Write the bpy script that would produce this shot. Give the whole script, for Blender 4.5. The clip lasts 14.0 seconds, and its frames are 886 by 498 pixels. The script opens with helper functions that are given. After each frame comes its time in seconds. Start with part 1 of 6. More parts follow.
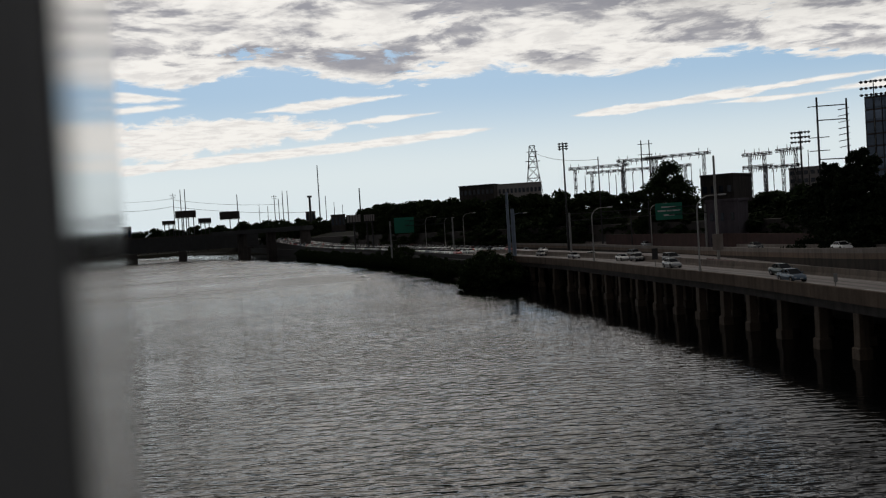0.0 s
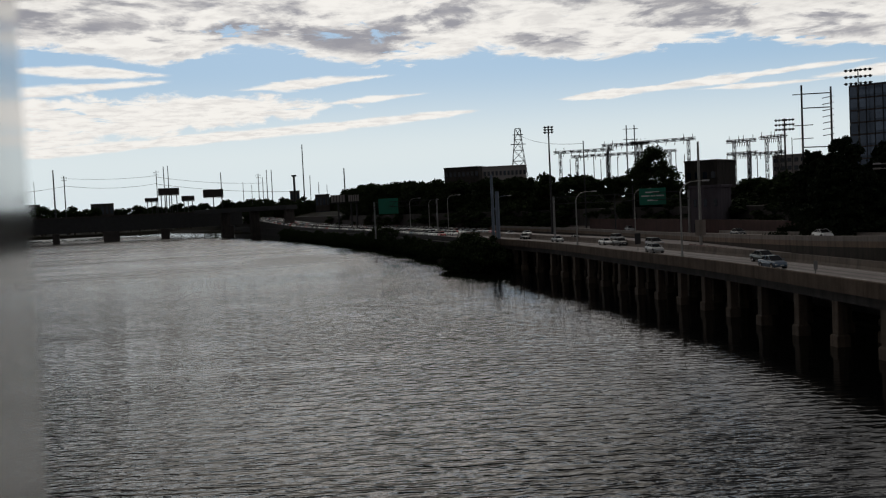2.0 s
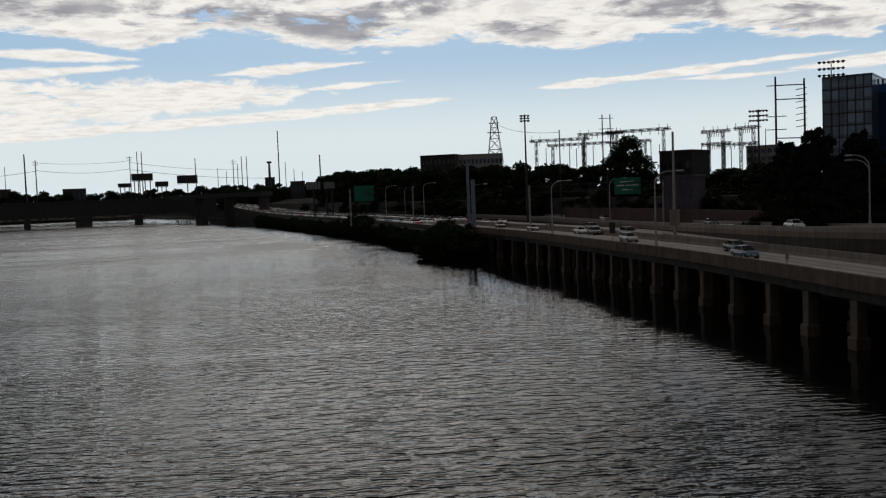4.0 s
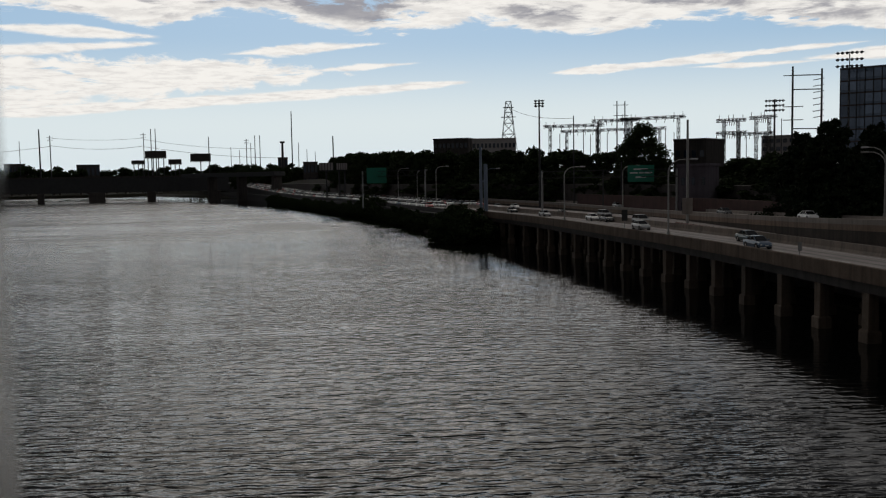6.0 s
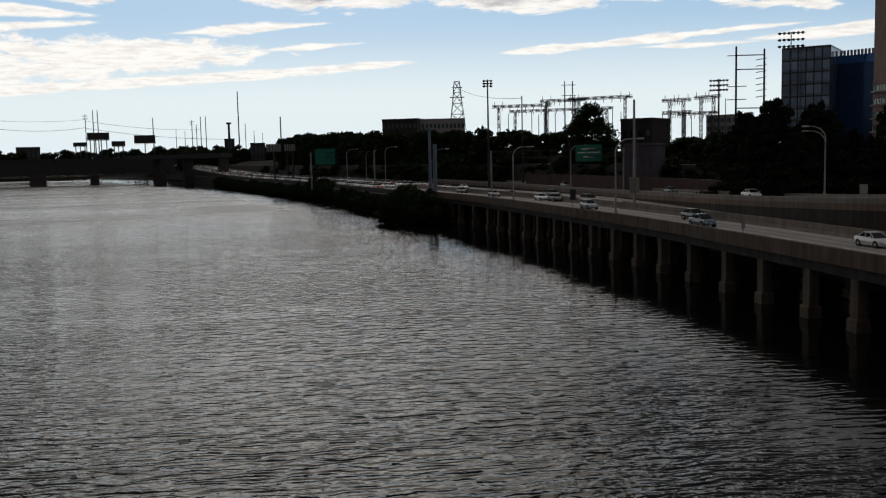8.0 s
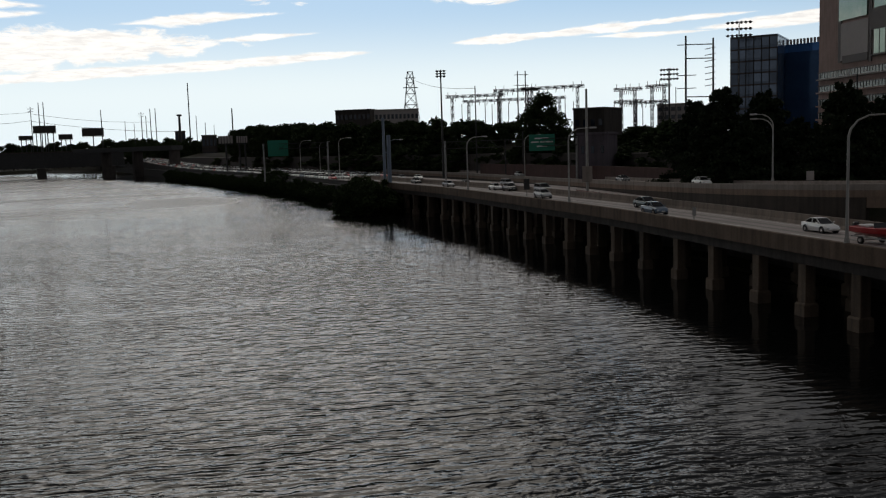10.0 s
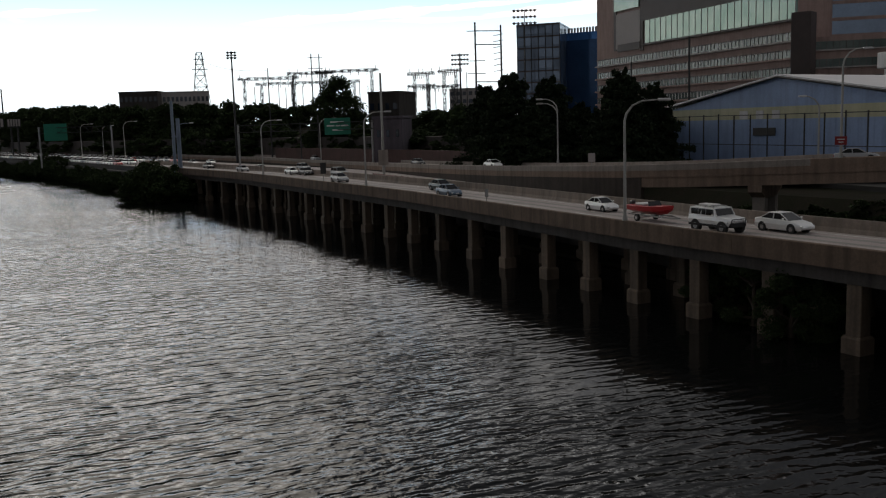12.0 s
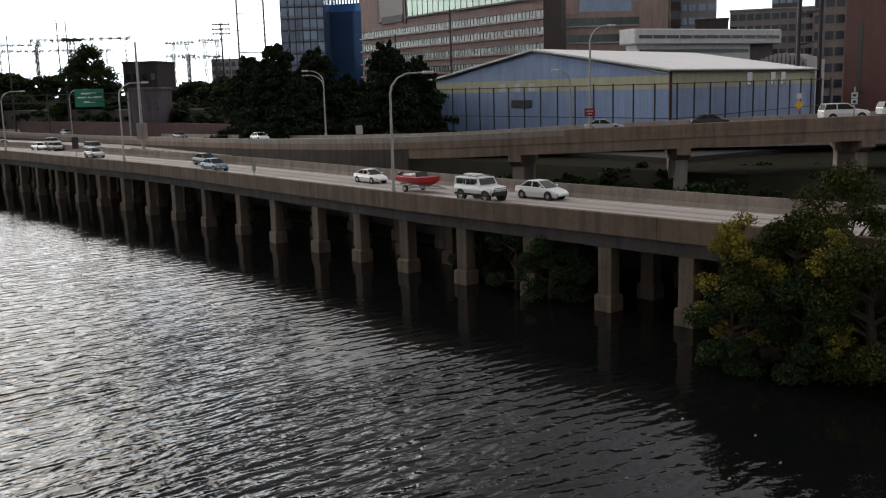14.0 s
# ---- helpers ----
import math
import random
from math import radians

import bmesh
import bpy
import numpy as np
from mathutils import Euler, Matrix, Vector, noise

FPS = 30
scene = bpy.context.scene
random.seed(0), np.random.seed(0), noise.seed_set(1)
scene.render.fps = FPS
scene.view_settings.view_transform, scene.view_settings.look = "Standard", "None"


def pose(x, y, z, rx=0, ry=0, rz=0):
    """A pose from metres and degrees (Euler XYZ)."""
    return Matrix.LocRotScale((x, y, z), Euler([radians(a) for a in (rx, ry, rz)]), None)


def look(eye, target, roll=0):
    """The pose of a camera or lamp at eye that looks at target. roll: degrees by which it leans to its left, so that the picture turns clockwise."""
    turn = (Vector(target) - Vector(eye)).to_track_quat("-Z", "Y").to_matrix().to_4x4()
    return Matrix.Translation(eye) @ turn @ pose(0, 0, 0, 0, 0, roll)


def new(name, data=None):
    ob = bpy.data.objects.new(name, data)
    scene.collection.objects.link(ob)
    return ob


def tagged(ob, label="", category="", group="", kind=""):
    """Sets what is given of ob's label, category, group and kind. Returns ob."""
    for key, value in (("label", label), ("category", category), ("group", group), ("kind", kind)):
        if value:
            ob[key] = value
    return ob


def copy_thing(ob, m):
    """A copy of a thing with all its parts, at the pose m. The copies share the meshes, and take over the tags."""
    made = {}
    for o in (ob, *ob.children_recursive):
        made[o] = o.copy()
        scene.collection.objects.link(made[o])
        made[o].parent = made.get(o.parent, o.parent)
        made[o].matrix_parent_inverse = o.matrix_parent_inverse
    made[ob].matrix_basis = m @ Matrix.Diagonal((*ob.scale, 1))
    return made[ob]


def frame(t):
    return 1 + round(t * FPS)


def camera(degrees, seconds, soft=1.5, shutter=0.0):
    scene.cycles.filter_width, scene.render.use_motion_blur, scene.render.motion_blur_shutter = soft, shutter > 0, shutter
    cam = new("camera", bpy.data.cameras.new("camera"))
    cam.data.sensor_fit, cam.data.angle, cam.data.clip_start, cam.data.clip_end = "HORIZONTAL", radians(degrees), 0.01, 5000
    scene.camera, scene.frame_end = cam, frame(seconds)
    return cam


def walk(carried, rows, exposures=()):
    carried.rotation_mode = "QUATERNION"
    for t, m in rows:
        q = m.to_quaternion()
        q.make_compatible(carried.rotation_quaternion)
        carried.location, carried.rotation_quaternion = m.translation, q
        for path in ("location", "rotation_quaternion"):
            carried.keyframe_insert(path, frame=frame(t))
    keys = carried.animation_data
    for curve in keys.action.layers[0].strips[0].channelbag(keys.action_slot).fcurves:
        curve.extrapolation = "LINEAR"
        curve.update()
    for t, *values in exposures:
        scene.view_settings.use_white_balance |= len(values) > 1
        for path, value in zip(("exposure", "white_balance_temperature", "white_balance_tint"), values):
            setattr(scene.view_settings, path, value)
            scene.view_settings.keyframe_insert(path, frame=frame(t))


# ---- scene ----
EYE = 13.0
# bearings and ranges below are fitted to the camera's view: placed bearings are S times as wide, ranges 1 / S as long
S = 0.8346
cam = camera(51.0, 14.0, soft=1.2)
# focused on the far bank, so the window post close by is soft
cam.data.dof.use_dof, cam.data.dof.focus_distance, cam.data.dof.aperture_fstop = True, 180.0, 3.4
# seconds, metres along the rail, yaw to the right, pitch, lean
ROWS = [
    (0.0, -0.002, -1.51, -1.44, -3.57),
    (0.5, 0.011, -1.05, -1.73, -2.92),
    (1.0, 0.015, -0.89, -2.00, -2.81),
    (1.5, 0.034, -0.87, -2.29, -2.80),
    (2.0, 0.060, -0.59, -2.62, -2.66),
    (2.5, 0.085, -0.18, -2.94, -2.90),
    (3.0, 0.100, 0.61, -3.06, -2.74),
    (5.5, 0.080, 0.34, -4.23, -1.34),
    (6.0, 0.068, 0.17, -4.42, -1.01),
    (6.5, 0.073, -0.03, -4.68, -1.20),
    (7.0, 0.085, 1.76, -5.32, -1.27),
    (7.5, 0.100, 2.78, -5.61, -1.27),
    (8.0, 0.110, 3.23, -5.67, -1.33),
    (10.5, 0.150, 7.77, -6.55, -1.85),
    (11.0, 0.155, 10.11, -6.75, -1.82),
    (11.5, 0.160, 13.03, -7.06, -1.79),
    (12.0, 0.165, 18.40, -7.71, -1.80),
    (12.5, 0.170, 21.45, -8.21, -1.60),
    (13.0, 0.180, 24.37, -8.70, -1.55),
    (13.5, 0.190, 29.15, -9.36, -1.58),
    (14.0, 0.200, 32.52, -9.81, -1.62),
]
EXPOSURES = [(0.0, -0.2), (6.0, -0.2), (8.0, -0.05), (10.5, 0.1), (11.3, 0.28), (12.0, 0.62), (12.5, 0.85), (13.0, 1.15), (13.5, 1.55), (14.0, 1.9)]
walk(cam, [(t, pose(x, 0, EYE, 0, 0, -yaw) @ pose(0, 0, 0, 90 + pitch) @ pose(0, 0, 0, 0, 0, lean)) for t, x, yaw, pitch, lean in ROWS], EXPOSURES)


# ---------- world and sun ----------
SUN_AZ, SUN_EL = -5.0, 36.0


def make_world():
    w = bpy.data.worlds.new("sky")
    scene.world = w
    w.use_nodes = True
    nt = w.node_tree
    nt.nodes.clear()
    N, L = nt.nodes.new, nt.links.new

    def math_node(op, a, b=None, c=None, clamp=False):
        n = N("ShaderNodeMath")
        n.operation, n.use_clamp = op, clamp
        for i, v in enumerate((a, b, c)):
            if v is None:
                continue
            if isinstance(v, (int, float)):
                n.inputs[i].default_value = v
            else:
                L(v, n.inputs[i])
        return n.outputs[0]

    def ramp(v, lo, hi):
        n = N("ShaderNodeMapRange")
        n.interpolation_type = "SMOOTHSTEP"
        n.inputs[1].default_value, n.inputs[2].default_value = lo, hi
        L(v, n.inputs[0])
        return n.outputs[0]

    def mix(f, a, b):
        n = N("ShaderNodeMix")
        n.data_type = "RGBA"
        if isinstance(f, (int, float)):
            n.inputs[0].default_value = f
        else:
            L(f, n.inputs[0])
        for i, v in ((6, a), (7, b)):
            if isinstance(v, tuple):
                n.inputs[i].default_value = (*v, 1)
            else:
                L(v, n.inputs[i])
        return n.outputs[2]

    co = N("ShaderNodeTexCoord")
    sp = N("ShaderNodeSeparateXYZ")
    L(co.outputs["Generated"], sp.inputs[0])
    az = math_node("MULTIPLY", math_node("ARCTAN2", sp.outputs[0], sp.outputs[1]), 57.2958 / S)
    el = math_node("MULTIPLY", math_node("ARCSINE", sp.outputs[2]), 57.2958 / S)
    up = math_node("MAXIMUM", sp.outputs[2], 0.02)

    def noise_of(sx, sy, scale, detail=6.0, rough=0.55, dist=0.0, seed=0.0, flat=False):
        cb = N("ShaderNodeCombineXYZ")
        if flat:
            L(math_node("DIVIDE", math_node("MULTIPLY", sp.outputs[0], sx), math_node("ADD", up, 0.06)), cb.inputs[0])
            L(math_node("DIVIDE", math_node("MULTIPLY", sp.outputs[1], sy), math_node("ADD", up, 0.06)), cb.inputs[1])
        else:
            L(math_node("MULTIPLY", az, sx), cb.inputs[0])
            L(math_node("MULTIPLY", el, sy), cb.inputs[1])
        cb.inputs[2].default_value = seed
        n = N("ShaderNodeTexNoise")
        n.inputs["Scale"].default_value, n.inputs["Detail"].default_value = scale, detail
        n.inputs["Roughness"].default_value, n.inputs["Distortion"].default_value = rough, dist
        L(cb.outputs[0], n.inputs["Vector"])
        return n.outputs[0]

    sky = N("ShaderNodeTexSky")
    sky.sky_type, sky.sun_disc = "NISHITA", False
    sky.sun_elevation, sky.sun_rotation = radians(SUN_EL), radians(SUN_AZ)
    sky.air_density, sky.dust_density = 1.0, 0.6
    dim = N("ShaderNodeVectorMath")
    dim.operation = "SCALE"
    L(sky.outputs[0], dim.inputs[0])
    dim.inputs[3].default_value = SKY_GAIN
    clear = mix(ramp(el, 13.0, 1.0), dim.outputs[0], (0.80, 0.90, 0.95))
    clear = mix(0.72, clear, mix(ramp(el, 3.5, 10.5), (0.80, 0.89, 0.92), (0.32, 0.52, 0.75)))

    wob = math_node("SUBTRACT", noise_of(0.22, 0.8, 1.0, 9.0, 0.62, 0.5, 3.0), 0.5)
    wob2 = math_node("SUBTRACT", noise_of(0.07, 0.3, 1.0, 5.0, 0.55, 0.2, 9.0), 0.5)

    def streak(a0, e0, a1, e1, half, soft, torn=2.2):
        """A long cloud between two directions, fading out at both ends."""
        k = (e1 - e0) / (a1 - a0)
        line = math_node("ADD", math_node("MULTIPLY", math_node("SUBTRACT", az, a0), k), e0)
        off = math_node("ABSOLUTE", math_node("SUBTRACT", el, line))
        off = math_node("ADD", off, math_node("MULTIPLY", wob, torn))
        ends = math_node("MULTIPLY", ramp(az, a0 - 2, a0 + 4), ramp(az, a1 + 1.5, a1 - 5))
        width = math_node("MULTIPLY", ends, half)
        d = math_node("SUBTRACT", width, off)
        return math_node("MULTIPLY", ramp(d, -soft, soft), ramp(ends, 0.0, 0.12))

    # the closed deck above, with a ragged lower edge that rises and sinks
    swing = math_node("SINE", math_node("MULTIPLY_ADD", az, radians(22.5), radians(13.5)))
    edge = math_node("MULTIPLY_ADD", swing, 0.5, math_node("MULTIPLY_ADD", az, -0.028, 10.7))
    d = math_node("SUBTRACT", el, edge)
    d = math_node("ADD", d, math_node("MULTIPLY", wob, 3.0))
    d = math_node("ADD", d, math_node("MULTIPLY", wob2, 1.2))
    deck = ramp(d, -0.12, 0.3)
    inside = ramp(d, 0.1, 1.3)
    holes = ramp(noise_of(1.0, 1.0, 1.9, 8.0, 0.6, 0.4, 21.0, True), 0.34, 0.39)
    high = ramp(el, 30.0, 18.0)
    deck = math_node("MULTIPLY", deck, math_node("MAXIMUM", holes, math_node("SUBTRACT", 0.92, high)))
    # the long bank of cloud that thins out to a point
    upper = math_node("MINIMUM", 8.75, math_node("MULTIPLY_ADD", az, -0.19, 6.2))
    lower = math_node("MULTIPLY_ADD", az, 0.125, 8.35)
    band = math_node("MINIMUM", math_node("SUBTRACT", upper, el), math_node("SUBTRACT", el, lower))
    puffs = math_node("SUBTRACT", noise_of(0.45, 0.95, 1.0, 9.0, 0.6, 0.3, 27.0), 0.5)
    band = math_node("ADD", band, math_node("MULTIPLY", puffs, 2.8))
    band = math_node("ADD", band, math_node("MULTIPLY", wob2, 0.8))
    bank = math_node("MULTIPLY", ramp(band, -0.1, 0.4), ramp(noise_of(0.25, 1.5, 1.0, 8.0, 0.6, 0.3, 15.0), 0.30, 0.42))
    parts = [deck, bank, streak(-34, 4.5, 1.6, 6.85, 0.32, 0.1, 0.7), streak(8.3, 7.35, 24.8, 8.25, 0.3, 0.08, 0.9),
             streak(19.3, 7.4, 26.0, 7.4, 0.22, 0.07, 0.5), streak(24.0, 8.3, 29.0, 8.45, 0.26, 0.08, 0.5), streak(26.8, 7.6, 40.0, 8.0, 0.42, 0.12, 0.9),
             streak(-14.0, 9.0, -4.5, 9.65, 0.4, 0.1, 0.9), streak(-9.0, 7.8, -2.0, 8.25, 0.2, 0.09, 0.6), streak(-38.0, 8.1, -20.5, 9.55, 0.34, 0.12, 0.8),
             streak(-29.5, 10.35, -20.5, 10.1, 0.42, 0.12, 0.9), streak(36.0, 8.6, 52.0, 9.4, 0.5, 0.2, 1.2)]
    cover = parts[0]
    for p in parts[1:]:
        cover = math_node("MAXIMUM", cover, p)
    # bright tops and grey bellies
    shade = noise_of(1.0, 1.0, 2.3, 9.0, 0.6, 0.25, 5.0, True)
    belly = math_node("MULTIPLY", ramp(shade, 0.44, 0.57), inside)
    cloud = mix(belly, (1.05, 1.02, 0.97), (0.37, 0.37, 0.41))
    fine = ramp(noise_of(1.0, 1.0, 6.0, 9.0, 0.65, 0.2, 11.0, True), 0.42, 0.66)
    cloud = mix(math_node("MULTIPLY", fine, 0.42), cloud, (0.60, 0.58, 0.58))
    # brighter cloud round the hidden sun, above the view, set to brighten the water
    glare = math_node("MULTIPLY", ramp(el, 16.0, 23.0), ramp(math_node("ABSOLUTE", math_node("SUBTRACT", az, SUN_AZ)), 27.0, 1.0))
    cloud = mix(math_node("MULTIPLY", glare, 0.85), cloud, (2.9, 2.75, 2.58))
    out = mix(cover, clear, cloud)
    # unseen sky overhead and away from the sun, dimmed to darken what it lights
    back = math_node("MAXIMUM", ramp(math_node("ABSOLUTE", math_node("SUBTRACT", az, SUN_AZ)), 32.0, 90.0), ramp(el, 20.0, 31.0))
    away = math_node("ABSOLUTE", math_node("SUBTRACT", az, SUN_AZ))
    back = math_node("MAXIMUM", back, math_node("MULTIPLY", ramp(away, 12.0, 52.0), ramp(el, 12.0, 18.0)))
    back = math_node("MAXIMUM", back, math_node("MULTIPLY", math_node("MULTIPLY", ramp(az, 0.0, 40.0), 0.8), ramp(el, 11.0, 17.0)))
    # unseen brighter band added on the right, to light the shed's side wall
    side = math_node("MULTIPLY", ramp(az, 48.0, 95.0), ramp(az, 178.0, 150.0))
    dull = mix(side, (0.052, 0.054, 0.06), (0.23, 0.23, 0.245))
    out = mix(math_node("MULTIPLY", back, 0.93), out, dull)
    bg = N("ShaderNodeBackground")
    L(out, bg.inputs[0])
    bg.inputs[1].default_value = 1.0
    o = N("ShaderNodeOutputWorld")
    L(bg.outputs[0], o.inputs[0])


SKY_GAIN = 0.10
make_world()
sun = new("sun", bpy.data.lights.new("sun", "SUN"))
sun.data.energy, sun.data.angle, sun.data.color = 0.3, radians(35), (1.0, 0.93, 0.82)
sun.matrix_world = look((0, 0, 0), (-math.sin(radians(SUN_AZ)) * math.cos(radians(SUN_EL)), -math.cos(radians(SUN_AZ)) * math.cos(radians(SUN_EL)), -math.sin(radians(SUN_EL))))


# ---------- materials ----------
def material(name, col, rough=0.75, metal=0.0, scale=1.0, var=0.3, bump=0.15, col2=None, spec=0.5, each=0.0, streaks=0.0):
    """Colour broken up at two scales, with fine relief; each: how much single pieces differ; streaks: rain marks running down."""
    m = bpy.data.materials.new(name)
    m.use_nodes = True
    nt = m.node_tree
    N, L = nt.nodes.new, nt.links.new
    b = nt.nodes["Principled BSDF"]
    geo = N("ShaderNodeNewGeometry")
    big, small = N("ShaderNodeTexNoise"), N("ShaderNodeTexNoise")
    for n, s, d in ((big, 0.35 * scale, 5), (small, 6.0 * scale, 6)):
        n.inputs["Scale"].default_value, n.inputs["Detail"].default_value, n.inputs["Roughness"].default_value = s, d, 0.65
        L(geo.outputs["Position"], n.inputs["Vector"])
    col2 = col2 or tuple(c * 0.55 for c in col)
    base = N("ShaderNodeMix")
    base.data_type = "RGBA"
    base.inputs[6].default_value, base.inputs[7].default_value = (*col, 1), (*col2, 1)
    k = N("ShaderNodeMapRange")
    k.inputs[1].default_value, k.inputs[2].default_value, k.inputs[4].default_value = 0.38, 0.72, min(1.0, var * 2.2)
    L(big.outputs[0], k.inputs[0])
    L(k.outputs[0], base.inputs[0])
    fine = N("ShaderNodeMix")
    fine.data_type, fine.blend_type = "RGBA", "MULTIPLY"
    fine.inputs[0].default_value = var
    L(base.outputs[2], fine.inputs[6])
    g = N("ShaderNodeMapRange")
    g.inputs[1].default_value, g.inputs[2].default_value, g.inputs[3].default_value, g.inputs[4].default_value = 0.3, 0.7, 0.45, 1.3
    L(small.outputs[0], g.inputs[0])
    L(g.outputs[0], fine.inputs[7])
    last = fine.outputs[2]
    if streaks:
        mp = N("ShaderNodeMapping")
        mp.inputs["Scale"].default_value = (1.6, 1.6, 0.12)
        L(geo.outputs["Position"], mp.inputs[0])
        st = N("ShaderNodeTexNoise")
        st.inputs["Scale"].default_value, st.inputs["Detail"].default_value = 1.0, 6
        L(mp.outputs[0], st.inputs["Vector"])
        sr = N("ShaderNodeMapRange")
        sr.inputs[1].default_value, sr.inputs[2].default_value, sr.inputs[3].default_value, sr.inputs[4].default_value = 0.42, 0.7, 1.0, 1.0 - streaks
        L(st.outputs[0], sr.inputs[0])
        mm = N("ShaderNodeMix")
        mm.data_type, mm.blend_type = "RGBA", "MULTIPLY"
        mm.inputs[0].default_value = 1.0
        L(last, mm.inputs[6])
        L(sr.outputs[0], mm.inputs[7])
        last = mm.outputs[2]
    if each:
        oi = N("ShaderNodeObjectInfo")
        r = N("ShaderNodeMapRange")
        r.inputs[3].default_value, r.inputs[4].default_value = 1 - each, 1 + each
        L(oi.outputs["Random"], r.inputs[0])
        mm = N("ShaderNodeMix")
        mm.data_type, mm.blend_type = "RGBA", "MULTIPLY"
        mm.inputs[0].default_value = 1.0
        L(last, mm.inputs[6])
        L(r.outputs[0], mm.inputs[7])
        last = mm.outputs[2]
    L(last, b.inputs["Base Color"])
    b.inputs["Roughness"].default_value, b.inputs["Metallic"].default_value = rough, metal
    b.inputs["Specular IOR Level"].default_value = spec
    if bump:
        bn = N("ShaderNodeBump")
        bn.inputs["Strength"].default_value, bn.inputs["Distance"].default_value = bump, 0.05 / scale
        L(small.outputs[0], bn.inputs["Height"])
        L(bn.outputs[0], b.inputs["Normal"])
    return m


def leaf_material(name, col, col2):
    m = bpy.data.materials.new(name)
    m.use_nodes = True
    nt = m.node_tree
    N, L = nt.nodes.new, nt.links.new
    b = nt.nodes["Principled BSDF"]
    geo = N("ShaderNodeNewGeometry")
    mx = N("ShaderNodeMix")
    mx.data_type = "RGBA"
    mx.inputs[6].default_value, mx.inputs[7].default_value = (*col, 1), (*col2, 1)
    L(geo.outputs["Random Per Island"], mx.inputs[0])
    L(mx.outputs[2], b.inputs["Base Color"])
    b.inputs["Roughness"].default_value = 0.8
    b.inputs["Specular IOR Level"].default_value = 0.08
    return m


def water_material():
    m = bpy.data.materials.new("river_water")
    m.use_nodes = True
    nt = m.node_tree
    N, L = nt.nodes.new, nt.links.new
    b = nt.nodes["Principled BSDF"]
    geo = N("ShaderNodeNewGeometry")

    def waves(sx, sy, turn, detail, dist):
        mp = N("ShaderNodeMapping")
        mp.vector_type = "TEXTURE"
        mp.inputs["Rotation"].default_value = (0, 0, radians(turn))
        mp.inputs["Scale"].default_value = (1 / sx, 1 / sy, 1)
        L(geo.outputs["Position"], mp.inputs[0])
        n = N("ShaderNodeTexNoise")
        n.inputs["Scale"].default_value, n.inputs["Detail"].default_value, n.inputs["Roughness"].default_value = 1.0, detail, 0.5
        n.inputs["Distortion"].default_value = dist
        L(mp.outputs[0], n.inputs["Vector"])
        return n.outputs[0]

    def crests(length, turn, dist, fine):
        """Short-crested wavelets of that wavelength."""
        mp = N("ShaderNodeMapping")
        mp.vector_type = "TEXTURE"
        mp.inputs["Rotation"].default_value = (0, 0, radians(turn))
        mp.inputs["Scale"].default_value = (1.35, 1, 1)
        L(geo.outputs["Position"], mp.inputs[0])
        n = N("ShaderNodeTexWave")
        n.wave_type, n.bands_direction, n.wave_profile = "BANDS", "Y", "SIN"
        n.inputs["Scale"].default_value = 0.314 / length
        n.inputs["Distortion"].default_value, n.inputs["Detail"].default_value, n.inputs["Detail Scale"].default_value = dist, 2.0, fine
        L(mp.outputs[0], n.inputs["Vector"])
        return n.outputs["Fac"]

    # heights in metres: wind waves, their cross-chop and fine ripples
    gust = waves(0.012, 0.03, 12, 5, 0.8)
    heights = None
    for wave, metres in ((waves(0.6, 0.9, -6, 2, 0.5), 0.14), (crests(1.1, -4, 6.0, 1.4), 0.05), (crests(0.6, 7, 6.0, 1.6), 0.03), (waves(1.3, 2.0, 5, 2, 0.3), 0.10),
                         (waves(3.8, 4.6, -12, 2, 0.2), 0.022), (waves(0.05, 0.11, -4, 3, 0.5), 0.30)):
        sm = N("ShaderNodeMath")
        sm.operation = "MULTIPLY_ADD"
        sm.inputs[1].default_value = metres
        L(wave, sm.inputs[0])
        if heights:
            L(heights, sm.inputs[2])
        else:
            sm.inputs[2].default_value = 0.0
        heights = sm.outputs[0]
    # calm lanes and ruffled patches
    gr = N("ShaderNodeMapRange")
    gr.inputs[1].default_value, gr.inputs[2].default_value, gr.inputs[3].default_value, gr.inputs[4].default_value = 0.36, 0.62, 0.5, 1.0
    L(gust, gr.inputs[0])
    bn = N("ShaderNodeBump")
    bn.inputs["Distance"].default_value = 1.0
    # smooth water in the lee of the viaduct
    sep = N("ShaderNodeSeparateXYZ")
    L(geo.outputs["Position"], sep.inputs[0])

    def calc(op, a, b):
        n = N("ShaderNodeMath")
        n.operation = op
        for k, v in enumerate((a, b)):
            if hasattr(v, "node"):
                L(v, n.inputs[k])
            else:
                n.inputs[k].default_value = v
        return n.outputs[0]

    px, py = sep.outputs[0], sep.outputs[1]
    off = calc("SUBTRACT", calc("SUBTRACT", 41.4, calc("MULTIPLY", py, calc("ADD", 0.0980, calc("MULTIPLY", py, 0.00036)))), px)
    off = calc("ADD", off, calc("MULTIPLY", calc("SUBTRACT", waves(0.06, 0.12, 20, 4, 0.6), 0.5), 16.0))
    lee = N("ShaderNodeMapRange")
    lee.interpolation_type = "SMOOTHSTEP"
    lee.inputs[1].default_value, lee.inputs[2].default_value, lee.inputs[3].default_value, lee.inputs[4].default_value = 5.0, 29.0, 0.08, 1.0
    L(off, lee.inputs[0])
    L(calc("MULTIPLY", gr.outputs[0], lee.outputs[0]), bn.inputs["Strength"])
    # normals tilted toward the camera, keeping the dark bank out of far reflections
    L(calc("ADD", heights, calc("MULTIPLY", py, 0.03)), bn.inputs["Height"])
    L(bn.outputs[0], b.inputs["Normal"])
    b.inputs["Base Color"].default_value = (0.004, 0.0045, 0.0045, 1)
